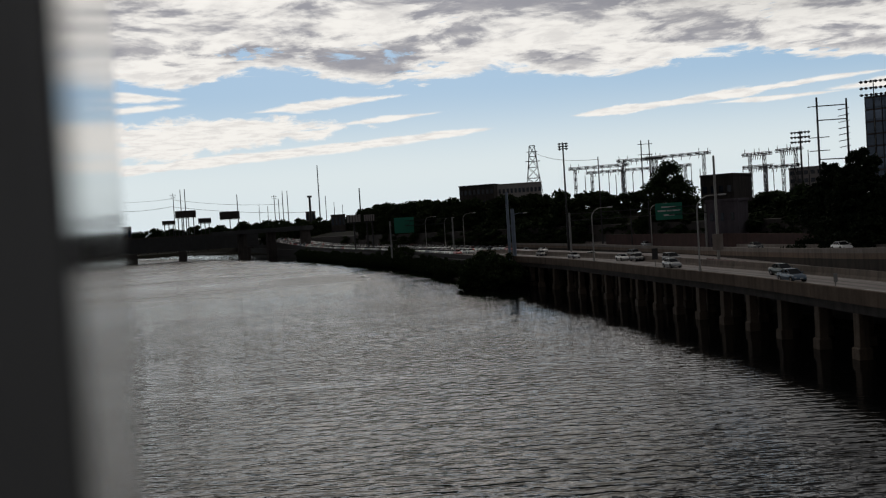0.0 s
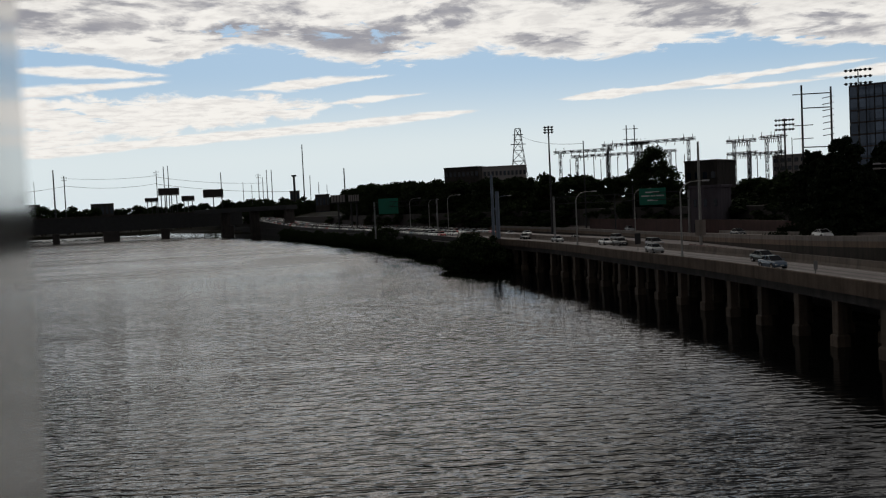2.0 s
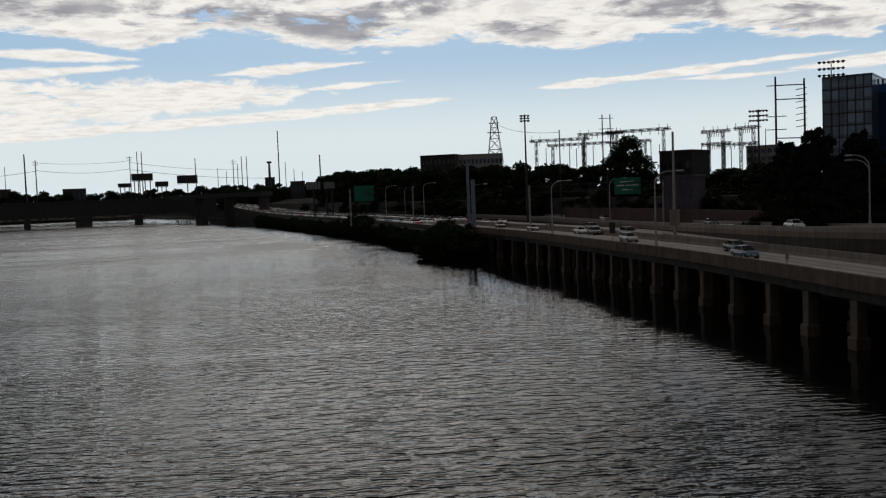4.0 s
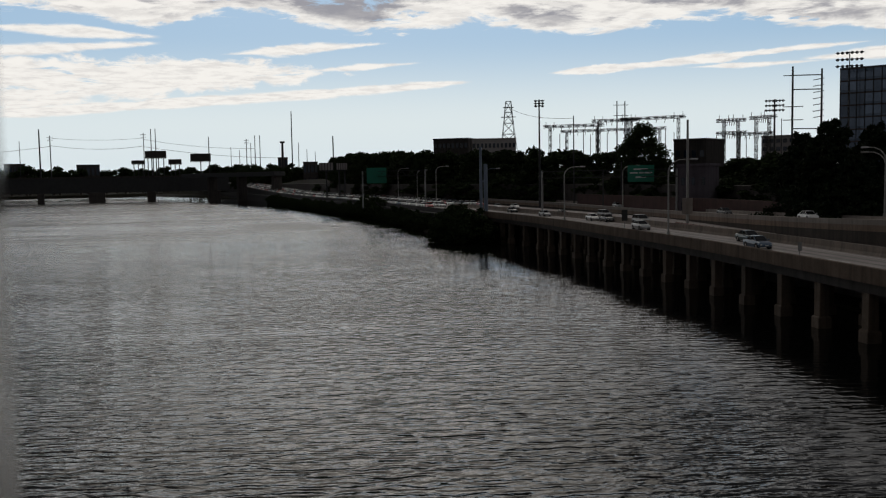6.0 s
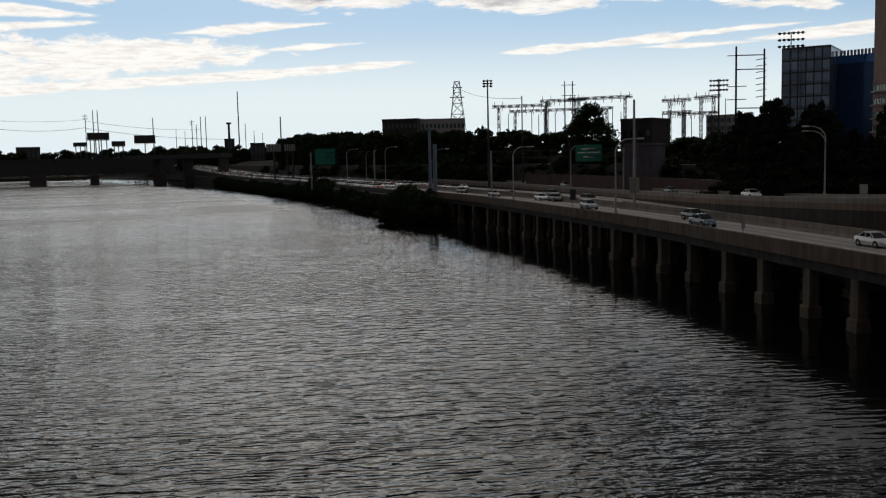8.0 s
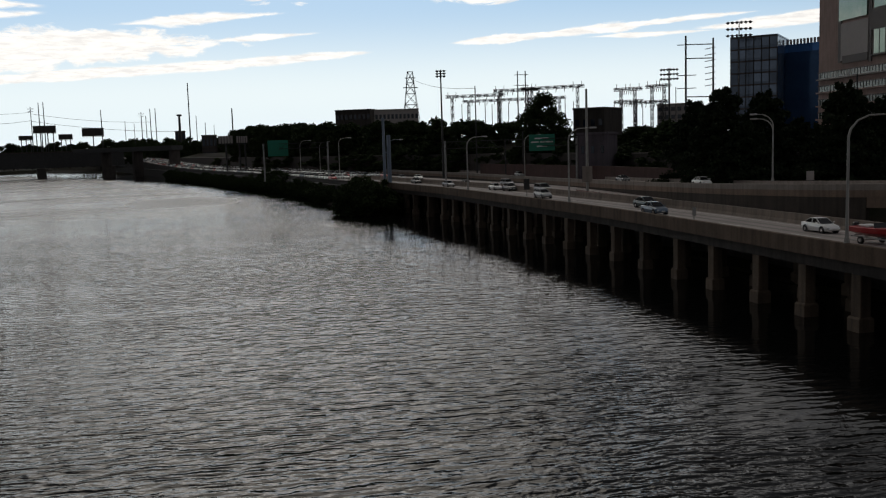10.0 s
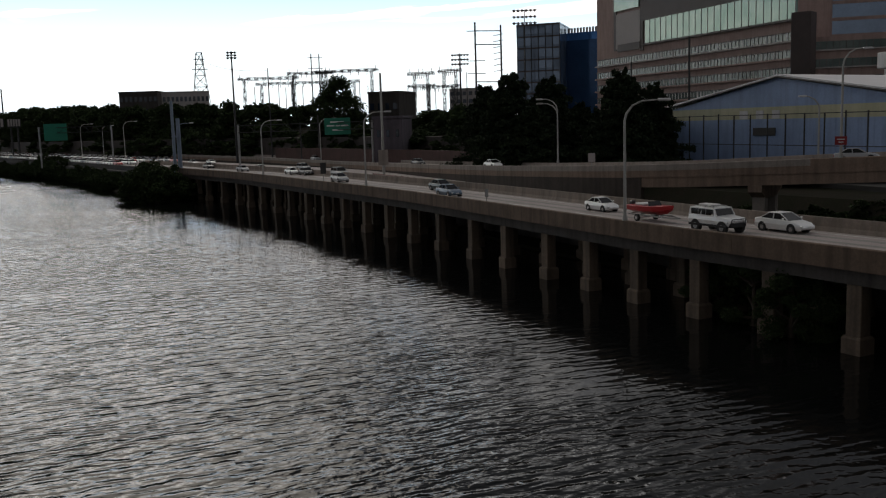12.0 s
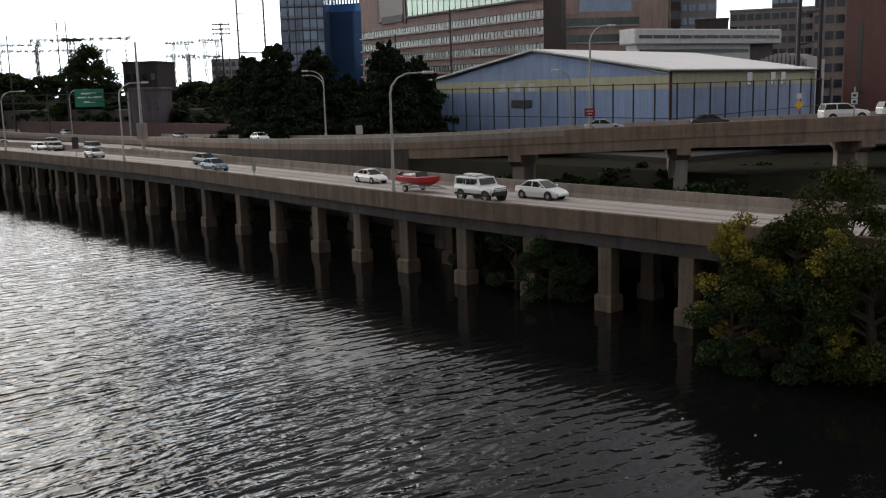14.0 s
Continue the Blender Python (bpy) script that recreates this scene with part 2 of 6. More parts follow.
    # roughness raised with distance from the camera, so far water looks bright
    reach = N("ShaderNodeMapRange")
    reach.inputs[1].default_value, reach.inputs[2].default_value, reach.inputs[3].default_value, reach.inputs[4].default_value = 75.0, 250.0, 0.03, 0.34
    L(py, reach.inputs[0])
    L(calc("MAXIMUM", calc("MULTIPLY", reach.outputs[0], calc("MULTIPLY", lee.outputs[0], gr.outputs[0])), 0.03), b.inputs["Roughness"])
    b.inputs["IOR"].default_value = 1.333
    return m


MEDIAN_CONCRETE = material("median_concrete", (0.30, 0.245, 0.20), 0.85, var=0.3, bump=0.2, streaks=0.35)
# SHEET_PILING: near-black base colour for the far wall and parapet
SHEET_PILING = material("dark_sheet_piling", (0.032, 0.028, 0.024), 0.8, var=0.4, bump=0.3, streaks=0.4)
BEIGE = material("beige_stone", (0.36, 0.29, 0.25), 0.85, var=0.2, bump=0.1, streaks=0.2)
NAVY_GLASS = material("navy_glass", (0.04, 0.11, 0.25), 0.12, 0.4, scale=0.4, var=0.3, bump=0.0, each=0.3)
RIBBON_GLASS = material("ribbon_glass", (0.07, 0.10, 0.092), 0.15, 0.2, scale=0.8, var=0.4, bump=0.02, col2=(0.16, 0.19, 0.17))
CONCRETE = material("weathered_concrete", (0.175, 0.118, 0.08), 0.85, scale=1.0, var=0.35, bump=0.25, streaks=0.45)
PIER_CONCRETE = material("pier_concrete", (0.16, 0.115, 0.08), 0.85, var=0.4, bump=0.3, streaks=0.5, each=0.15)
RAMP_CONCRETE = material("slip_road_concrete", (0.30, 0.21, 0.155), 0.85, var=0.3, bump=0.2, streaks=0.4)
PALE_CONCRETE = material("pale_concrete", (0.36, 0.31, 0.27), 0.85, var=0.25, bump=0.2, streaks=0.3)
ROAD = material("worn_road_concrete", (0.36, 0.31, 0.29), 0.8, scale=0.8, var=0.25, bump=0.1)
LANE_PAINT = material("lane_paint", (0.7, 0.7, 0.66), 0.6, var=0.3, bump=0.05)
TYRE_MARK = material("tyre_track", (0.23, 0.215, 0.20), 0.75, var=0.3, bump=0.05)
EARTH = material("bank_earth", (0.026, 0.022, 0.016), 0.95, scale=0.6, var=0.4, bump=0.4, col2=(0.014, 0.018, 0.009), spec=0.05)
BROWN_CONCRETE = material("streaked_brown_concrete", (0.085, 0.066, 0.053), 0.9, var=0.35, bump=0.25, streaks=0.45)
DARK_WALL = material("dark_masonry", (0.075, 0.064, 0.057), 0.9, var=0.35, bump=0.3, streaks=0.4)
WALL_BRICK = material("dull_brick", (0.10, 0.05, 0.043), 0.85, scale=1.5, var=0.3, bump=0.2, streaks=0.2)
BRICK = material("red_brick", (0.075, 0.022, 0.018), 0.85, scale=1.5, var=0.3, bump=0.2, streaks=0.2)
PINK_BRICK = material("pink_brick", (0.44, 0.31, 0.27), 0.85, var=0.2, bump=0.1, streaks=0.2)
PALE_PANEL = material("pale_panel", (0.44, 0.40, 0.38), 0.7, var=0.12, bump=0.05)
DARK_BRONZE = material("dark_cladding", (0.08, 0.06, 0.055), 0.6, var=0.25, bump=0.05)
GREEN_GLASS = material("green_glass", (0.16, 0.25, 0.21), 0.12, 0.5, scale=0.5, var=0.35, bump=0.02, col2=(0.30, 0.36, 0.32))
DARK_GLASS = material("dark_glass", (0.02, 0.03, 0.05), 0.08, 0.0, var=0.3, bump=0.0, each=0.4, spec=0.7)
TOWER_GLASS = material("tower_glass", (0.22, 0.28, 0.37), 0.12, 0.6, scale=0.4, var=0.3, bump=0.0, each=0.35)
YARD = material("yard_asphalt", (0.045, 0.043, 0.04), 0.9, var=0.3, bump=0.2)
BLUE_GLASS = material("blue_glass", (0.10, 0.30, 0.72), 0.1, 0.5, scale=0.4, var=0.3, bump=0.0, each=0.3)
WHITE_PANEL = material("white_panel", (0.66, 0.65, 0.64), 0.6, var=0.15, bump=0.05, streaks=0.15)
WHITE_ROOF = material("white_roof", (0.82, 0.80, 0.80), 0.55, scale=0.5, var=0.12, bump=0.05)
BLUE_METAL = material("blue_sheet_metal", (0.27, 0.37, 0.58), 0.55, scale=0.6, var=0.18, bump=0.05, streaks=0.15)
CREAM = material("cream_panel", (0.52, 0.50, 0.32), 0.6, var=0.18, bump=0.05, streaks=0.15)
STEEL = material("galvanised_steel", (0.34, 0.34, 0.33), 0.5, 0.6, scale=3, var=0.2, bump=0.05)
DARK_STEEL = material("dark_steel", (0.05, 0.05, 0.05), 0.6, 0.3, scale=2, var=0.3, bump=0.1)
ALUMINIUM = material("lamp_post_metal", (0.42, 0.41, 0.38), 0.45, 0.4, scale=3, var=0.2, bump=0.03)
BLUE_STEEL = material("blue_grey_post", (0.22, 0.27, 0.34), 0.5, 0.3, var=0.2, bump=0.03)
SIGN_GREEN = material("sign_green", (0.012, 0.20, 0.125), 0.5, var=0.15, bump=0.0)
SIGN_WHITE = material("sign_white", (0.75, 0.77, 0.75), 0.5, var=0.1, bump=0.0)
SIGN_RED = material("sign_red", (0.28, 0.015, 0.018), 0.5, var=0.15, bump=0.0)
SIGN_YELLOW = material("sign_yellow", (0.75, 0.42, 0.03), 0.5, var=0.15, bump=0.0)
BARK = material("bark", (0.07, 0.05, 0.035), 0.95, scale=3, var=0.4, bump=0.5)
LEAF_DARK = leaf_material("dark_leaves", (0.018, 0.03, 0.012), (0.045, 0.064, 0.024))
LEAF_CONIFER = leaf_material("conifer_needles", (0.013, 0.022, 0.012), (0.032, 0.045, 0.022))
LEAF_BRIGHT = leaf_material("bush_leaves", (0.022, 0.03, 0.009), (0.07, 0.075, 0.018))
LEAF_YELLOW = leaf_material("yellow_leaves", (0.12, 0.11, 0.018), (0.26, 0.21, 0.035))
WATER = water_material()
JAMB = material("satin_window_metal", (0.42, 0.41, 0.39), 0.14, 0.85, scale=4, var=0.15, bump=0.01)
RUBBER = material("dark_rubber_seal", (0.16, 0.16, 0.155), 0.5, var=0.2, bump=0.05)
TYRE = material("tyre_rubber", (0.02, 0.02, 0.02), 0.8, scale=6, var=0.2, bump=0.1)
CAR_GLASS = material("car_glass", (0.01, 0.011, 0.012), 0.12, 0.0, var=0.1, bump=0.0, spec=0.28)
CHROME = material("bright_trim", (0.6, 0.6, 0.6), 0.25, 0.9, scale=6, var=0.1, bump=0.0)
LAMP_CLEAR = material("headlight_glass", (0.7, 0.72, 0.72), 0.15, 0.3, var=0.1, bump=0.0)
LAMP_RED = material("tail_light_red", (0.45, 0.015, 0.015), 0.2, var=0.1, bump=0.0)
PAINT = {n: material("car_paint_" + n, c, 0.28, 0.15, scale=0.8, var=0.08, bump=0.0, spec=0.6) for n, c in (
    ("white", (0.82, 0.82, 0.80)), ("silver", (0.38, 0.39, 0.40)), ("black", (0.02, 0.02, 0.022)), ("blue", (0.08, 0.13, 0.19)), ("red", (0.42, 0.015, 0.02)), ("grey", (0.13, 0.135, 0.14)), ("green", (0.04, 0.07, 0.07)))}


# ---------- building helpers ----------
def P(az, d, z=0.0):
    return Vector((d / S * math.sin(radians(az * S)), d / S * math.cos(radians(az * S)), z))


def plan(*points):
    """Plan points fitted to the camera's view, rescaled by S."""
    return [P(math.degrees(math.atan2(p[0], p[1])), math.hypot(p[0], p[1]), p[2] if len(p) > 2 else 0.0) for p in points]


def bearing(p):
    return math.degrees(math.atan2(p.x, p.y)) / S


def up_at(d, el):
    return EYE + d * math.tan(radians(el))


def link(name, bm, mat, parent=None, label=""):
    me = bpy.data.meshes.new(name)
    bmesh.ops.recalc_face_normals(bm, faces=bm.faces)
    bm.to_mesh(me)
    bm.free()
    for m in mat if isinstance(mat, (list, tuple)) else (mat,):
        me.materials.append(m)
    ob = new(name, me)
    if parent:
        ob.parent = parent
    if label:
        ob["label"] = label
    return ob


part = link


def thing(name, label, category, group="", at=(0, 0, 0), turn=0.0):
    ob = new(name)
    ob.empty_display_size = 0.5
    ob.matrix_basis = Matrix.Translation(at) @ Matrix.Rotation(radians(turn), 4, "Z")
    return tagged(ob, label, category, group)


def box(bm, lo, hi, m=None, mat=0):
    v = [bm.verts.new((m @ Vector(p)) if m else p) for p in ((x, y, z) for z in (lo[2], hi[2]) for y in (lo[1], hi[1]) for x in (lo[0], hi[0]))]
    for f in ((0, 2, 3, 1), (4, 5, 7, 6), (0, 1, 5, 4), (2, 6, 7, 3), (0, 4, 6, 2), (1, 3, 7, 5)):
        bm.faces.new([v[i] for i in f]).material_index = mat
    return bm


def boxed(lo, hi, m=None, bevel=0.0):
    bm = box(bmesh.new(), lo, hi, m)
    if bevel:
        bmesh.ops.bevel(bm, geom=bm.edges[:], offset=bevel, segments=1, affect="EDGES")
    return bm


def rod(bm, a, b, r0, r1=None, n=6, mat=0):
    a, b, r1 = Vector(a), Vector(b), r0 if r1 is None else r1
    q = (b - a).to_track_quat("Z", "Y").to_matrix()
    rings = []
    for p, r in ((a, r0), (b, r1)):
        rings.append([bm.verts.new(p + q @ Vector((r * math.cos(k * math.tau / n), r * math.sin(k * math.tau / n), 0))) for k in range(n)])
    for k in range(n):
        bm.faces.new((rings[0][k], rings[0][(k + 1) % n], rings[1][(k + 1) % n], rings[1][k])).material_index = mat
    bm.faces.new(rings[0][::-1])
    bm.faces.new(rings[1])
    return bm


def tube(bm, pts, radii, n=6):
    """A round bar along points, with one ring for each."""
    pts = [Vector(p) for p in pts]
    rings = []
    for i, p in enumerate(pts):
        d = (pts[min(i + 1, len(pts) - 1)] - pts[max(i - 1, 0)]).normalized()
        side = d.orthogonal().normalized() if i == 0 else (side - d * side.dot(d)).normalized()
        other = d.cross(side)
        r = radii[i] if isinstance(radii, (list, tuple)) else radii
        rings.append([bm.verts.new(p + r * (math.cos(k * math.tau / n) * side + math.sin(k * math.tau / n) * other)) for k in range(n)])
    for a, b in zip(rings, rings[1:]):
        for k in range(n):
            bm.faces.new((a[k], a[(k + 1) % n], b[(k + 1) % n], b[k]))
    bm.faces.new(rings[0][::-1])
    bm.faces.new(rings[-1])
    return bm


def smooth_path(pts, step):
    """Catmull-Rom through points, resampled at about that step."""
    pts = [Vector(p) for p in pts]
    pts = [2 * pts[0] - pts[1], *pts, 2 * pts[-1] - pts[-2]]
    dense = []
    for a, b, c, d in zip(pts, pts[1:], pts[2:], pts[3:]):
        for k in range(24):
            u = k / 24
            dense.append(0.5 * (2 * b + (c - a) * u + (2 * a - 5 * b + 4 * c - d) * u * u + (3 * b - a - 3 * c + d) * u ** 3))
    dense.append(pts[-2])
    out, left = [dense[0]], step
    for a, b in zip(dense, dense[1:]):
        seg = (b - a).length
        while seg >= left > 0:
            a = a + (b - a) * (left / seg)
            seg -= left
            out.append(a.copy())
            left = step
        left -= seg
    if (out[-1] - dense[-1]).length > step * 0.3:
        out.append(dense[-1])
    return out


def sides(path):
    res = []
    for i, p in enumerate(path):
        d = path[min(i + 1, len(path) - 1)] - path[max(i - 1, 0)]
        res.append(Vector((-d.y, d.x, 0)).normalized())
    return res


def sweep(bm, path, profile, closed=True):
    """Carries a profile of (metres inland, metres up) along a path that runs towards the camera."""
    rings = [[bm.verts.new(p + s * o + Vector((0, 0, z))) for o, z in profile] for p, s in zip(path, sides(path))]
    n = len(profile)
    for a, b in zip(rings, rings[1:]):
        for k in range(n if closed else n - 1):
            bm.faces.new((a[k], a[(k + 1) % n], b[(k + 1) % n], b[k]))
    if closed:
        bm.faces.new(rings[0])
        bm.faces.new(rings[-1][::-1])
    return bm


def shifted(path, right, up=0.0):
    return [p + s * right + Vector((0, 0, up)) for p, s in zip(path, sides(path))]


def front(p, q, z0=0.0):
    """A frame on a facade: x from p to q, y into the building, z up."""
    p, q = Vector((p[0], p[1], 0)), Vector((q[0], q[1], 0))
    x = (q - p).normalized()
    y = Vector((-x.y, x.x, 0))
    m = Matrix.Identity(4)
    for i in range(3):
        m[i][0], m[i][1], m[i][2], m[i][3] = x[i], y[i], (0, 0, 1)[i], (p.x, p.y, z0)[i]
    return m, (q - p).length


# ---------- river, ground and banks ----------
WATER_REACH = 3500.0
bm = bmesh.new()
f = [bm.verts.new(p) for p in ((-WATER_REACH, -600, 0), (WATER_REACH, -600, 0), (WATER_REACH, WATER_REACH, 0), (-WATER_REACH, WATER_REACH, 0))]
bm.faces.new(f)
tagged(link("water", bm, WATER), "dark rippled river water with calm lanes", "river", kind="structure")

# the outer edge of the river road, from far away to close by, at the top of its parapet
EDGE = smooth_path(plan((-250, 780, 16.5), (-153, 574, 11.0), (-110, 474, 7.8), (-76, 390, 6.2), (-29, 275, 5.85), (-3, 199, 5.85), (8.2, 164, 5.85), (16.2, 139, 5.85), (20, 123, 5.85), (24, 103, 5.85), (27.2, 87, 5.85), (29, 75, 5.85),
                    (30.8, 58, 5.85), (32.4, 42, 5.85), (34.1, 30, 5.85), (35.2, 20, 5.85), (36.5, 5, 5.85), (38, -30, 5.85)), 2.0)
ROAD_Z = 5.05
SHORE = smooth_path(plan((-420, 900, 0), (-158, 574, 0), (-80, 388, 0), (-38, 285, 0), (-25, 262, 0), (-9.5, 212, 0), (-1.5, 170, 0), (3.0, 152, 0), (5.5, 149, 0), (9, 160, 0), (22, 152, 0), (29, 130, 0), (32, 111, 0), (36, 92, 0), (37.5, 65, 0), (41, 44, 0), (43, 23, 0), (45, 0, 0), (47, -60, 0)), 6.0)
INLAND = Vector((0.93, 0.37, 0))
SECTION = [(0, -1.5), (0.6, 0.3), (3, 0.9), (22, 1.2), (27, 4.4), (60, 4.6), (160, 6.0), (500, 8.0), (2600, 12.0), (2600, -2.0)]
bm = bmesh.new()
rings = [[bm.verts.new(p + INLAND * o + Vector((0, 0, z))) for o, z in SECTION] for p in SHORE]
for r0, r1 in zip(rings, rings[1:]):
    for k in range(len(SECTION) - 1):
        bm.faces.new((r0[k], r0[k + 1], r1[k + 1], r1[k]))
tagged(link("ground", bm, EARTH), "dark earth bank with scrub along the river", "ground", kind="structure")
FAR_SHORE = plan((-1500, 500), (-800, 520), (-420, 610), (-300, 690), (-250, 800), (-200, 1000), (-100, 1300), (600, 1700))
bm = bmesh.new()
sweep(bm, FAR_SHORE, [(0, -1.0), (4, 2.5), (40, 5), (400, 8), (1800, 14), (1800, -2)], closed=True)
tagged(link("ground_far_bank", bm, EARTH), "dark wooded far bank of the river", "ground", kind="structure")

# ---------- the railway deck under the camera and the window post ----------
bm = boxed((-4, -4, 11.0), (4, 0.95, 11.5), bevel=0.03)
tagged(link("floor", bm, DARK_STEEL), "dark steel deck of the railway crossing", "floor", kind="structure")
post = thing("window_post", "satin metal window jamb with a dark rubber seal", "window post", at=(0, 0, 11.5))
bm = bmesh.new()


def plan_prism(bm, pts, z0, z1):
    pts = [p.xy for p in plan(*pts)]
    lo, hi = [bm.verts.new((x, y, z0)) for x, y in pts], [bm.verts.new((x, y, z1)) for x, y in pts]
    n = len(pts)
    for k in range(n):
        bm.faces.new((lo[k], lo[(k + 1) % n], hi[(k + 1) % n], hi[k]))
    bm.faces.new(lo[::-1])
    bm.faces.new(hi)
    return bm


plan_prism(bm, [(-0.1025, 0.192), (-0.2715, 0.596), (-0.276, 0.602), (-0.284, 0.604), (-0.60, 0.604), (-0.60, 0.195), (-0.108, 0.195)], 0, 3.2)
part("jamb", bm, JAMB, post, "satin metal jamb")
bm = bmesh.new()
ARC = [(-0.1035 - 0.03 * (1 - math.cos(a)), 0.1915 - 0.034 * math.sin(a)) for a in (0.0, 0.2, 0.4, 0.6, 0.8, 1.0, 1.2, 1.4, 1.57)]
plan_prism(bm, ARC + [(-0.60, 0.1575), (-0.60, 0.194), (-0.11, 0.194)], 0, 3.2)
for fc in bm.faces:
    fc.smooth = len(fc.verts) == 4
seal = part("seal", bm, RUBBER, post, "dark grey rubber seal")
seal.data.set_sharp_from_angle(angle=radians(40))

# ---------- the river road on its piers ----------
near = [p for p in EDGE if p.y < 168 / S]
viaduct = thing("road_viaduct", "weathered concrete road viaduct on rows of square piers in the water", "viaduct")
WIDTH = 9.9
part("deck", sweep(bmesh.new(), EDGE, [(0.32, -0.8), (WIDTH, -0.8), (WIDTH, -1.25), (0.32, -1.25)]), ROAD, viaduct, "worn pale concrete roadway")
# beams take a darker colour than the deck and parapet
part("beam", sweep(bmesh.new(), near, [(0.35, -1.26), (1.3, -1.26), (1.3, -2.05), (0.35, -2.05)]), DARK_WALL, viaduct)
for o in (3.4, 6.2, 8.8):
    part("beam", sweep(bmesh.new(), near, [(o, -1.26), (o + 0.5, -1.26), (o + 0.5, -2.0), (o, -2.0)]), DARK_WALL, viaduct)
# the parapet stands in lengths with open joints
i = 0
while i < len(near) - 1:
    seg = near[i:i + 7]
    if len(seg) > 1:
        d0 = (seg[1] - seg[0]).normalized() * 0.02
        seg = [seg[0] + d0, *seg[1:-1], seg[-1] - d0]
        part("parapet", sweep(bmesh.new(), seg, [(0.0, -1.24), (0.0, -0.06), (0.05, 0.0), (0.22, 0.0), (0.30, -0.1), (0.42, -0.72), (0.42, -0.795), (0.315, -0.8), (0.315, -1.24)]), CONCRETE, viaduct)
    i += 6
far_edge = [p for p in EDGE if p.y >= 166 / S]
part("parapet", sweep(bmesh.new(), far_edge, [(0, -7.0), (0, -0.42), (0.3, -0.42), (0.31, -7.0)]), SHEET_PILING, viaduct)
for lane in (0, 1):
    c = 2.8 + 4.0 * lane
    for s in (-0.85, 0.85):
        part("tyre_track", sweep(bmesh.new(), EDGE, [(c + s - 0.3, -0.796), (c + s + 0.3, -0.796), (c + s + 0.3, -0.806), (c + s - 0.3, -0.806)]), TYRE_MARK, viaduct)
for k in range(0, len(EDGE) - 2, 6):
    if EDGE[k].y < 300:
        part("lane_mark", sweep(bmesh.new(), shifted(EDGE[k:k + 3], 0), [(4.74, -0.794), (4.87, -0.794), (4.87, -0.81), (4.74, -0.81)]), LANE_PAINT, viaduct)
for o in (0.75, 9.0):
    part("edge_line", sweep(bmesh.new(), EDGE, [(o, -0.793), (o + 0.12, -0.793), (o + 0.12, -0.81), (o, -0.81)]), LANE_PAINT, viaduct)

bm = bmesh.new()
box(bm, (-0.48, -0.42, -1.5), (0.48, 0.42, 3.82))
bmesh.ops.bevel(bm, geom=bm.edges[:], offset=0.05, segments=1, affect="EDGES")
SHAFT = bpy.data.meshes.new("pier")
bm.to_mesh(SHAFT)
bm.free()
bm = bmesh.new()
lo = [(-0.66, -0.62, -1.5), (0.66, -0.62, -1.5), (0.66, 0.62, -1.5), (-0.66, 0.62, -1.5)]
rings = [[bm.verts.new((x * k, y * k, z)) for x, y, _ in lo] for z, k in ((-1.5, 0.92), (0.85, 0.92), (0.98, 0.80))]
for a, b in zip(rings, rings[1:]):
    for k in range(4):
        bm.faces.new((a[k], a[(k + 1) % 4], b[(k + 1) % 4], b[k]))
bm.faces.new(rings[-1])
FOOT = bpy.data.meshes.new("footing")
bmesh.ops.recalc_face_normals(bm, faces=bm.faces)
bm.to_mesh(FOOT)
bm.free()
for me in (SHAFT, FOOT):
    me.materials.append(PIER_CONCRETE)
PIER_AZ = (70.0, 63.5, 57.3, 51.5, 45.8, 40.9, 36.6, 33.05, 30.0, 27.0, 24.5, 22.05, 20.0, 18.25, 16.6, 15.0, 13.6, 12.35, 11.1, 10.1, 9.1, 8.2, 7.4, 6.35, 5.3, 4.65, 4.0, 3.2)
random.seed(4)
line = [a.lerp(b, u / 10) for a, b in zip(near, near[1:]) for u in range(10)]
line_sides = sides(line)
row_line = [p + s * 0.85 for p, s in zip(line, line_sides)]
for az in PIER_AZ:
    k = min(range(len(row_line)), key=lambda j: abs(bearing(row_line[j]) - az))
    p, s = line[k], line_sides[k]
    turn = math.atan2(s.y, s.x) + math.pi / 2
    for o in (0.85, 5.0, 9.0):
        q = p + s * o
        for nm, me in (("pier", SHAFT), ("footing", FOOT)):
            ob = new(nm, me)
            ob.parent = viaduct
            ob.matrix_basis = Matrix.Translation((q.x, q.y, 0)) @ Matrix.Rotation(turn + random.uniform(-0.02, 0.02), 4, "Z")

# added wall, keeps the landward light out from under the deck
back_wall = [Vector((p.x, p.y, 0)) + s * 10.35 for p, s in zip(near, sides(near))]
tagged(link("wall_shade", sweep(bmesh.new(), back_wall, [(0, -1.5), (0, 4.55), (0.4, 4.55), (0.4, -1.5)]), DARK_WALL), "dark wall added to shade the space under the viaduct", "retaining wall", kind="structure")
# sheet-piled river wall under the far road
wall_path = [p for p in EDGE if 165 / S < p.y < 940]
tagged(link("wall_river", sweep(bmesh.new(), [Vector((p.x, p.y, 0)) for p in wall_path], [(-1.0, -1), (-0.8, 4.2), (0.02, 4.3), (0.02, -1)]), SHEET_PILING), "dark river wall below the road", "river wall", kind="structure")

# ---------- median, opposite carriageway and ramp ----------
MEDIAN = shifted(EDGE, WIDTH + 0.35)
MEDIAN = [p for p in MEDIAN if p.y < 210 / S]
tagged(link("median_barrier", sweep(bmesh.new(), MEDIAN, [(-0.3, -0.85), (-0.12, -0.5), (-0.08, 0.12), (0.08, 0.12), (0.12, -0.5), (0.3, -0.85)]), MEDIAN_CONCRETE), "stained concrete barrier along the roadway", "barrier", kind="structure")
far_road = shifted([p for p in EDGE if p.y > 95 / S], 10.7)
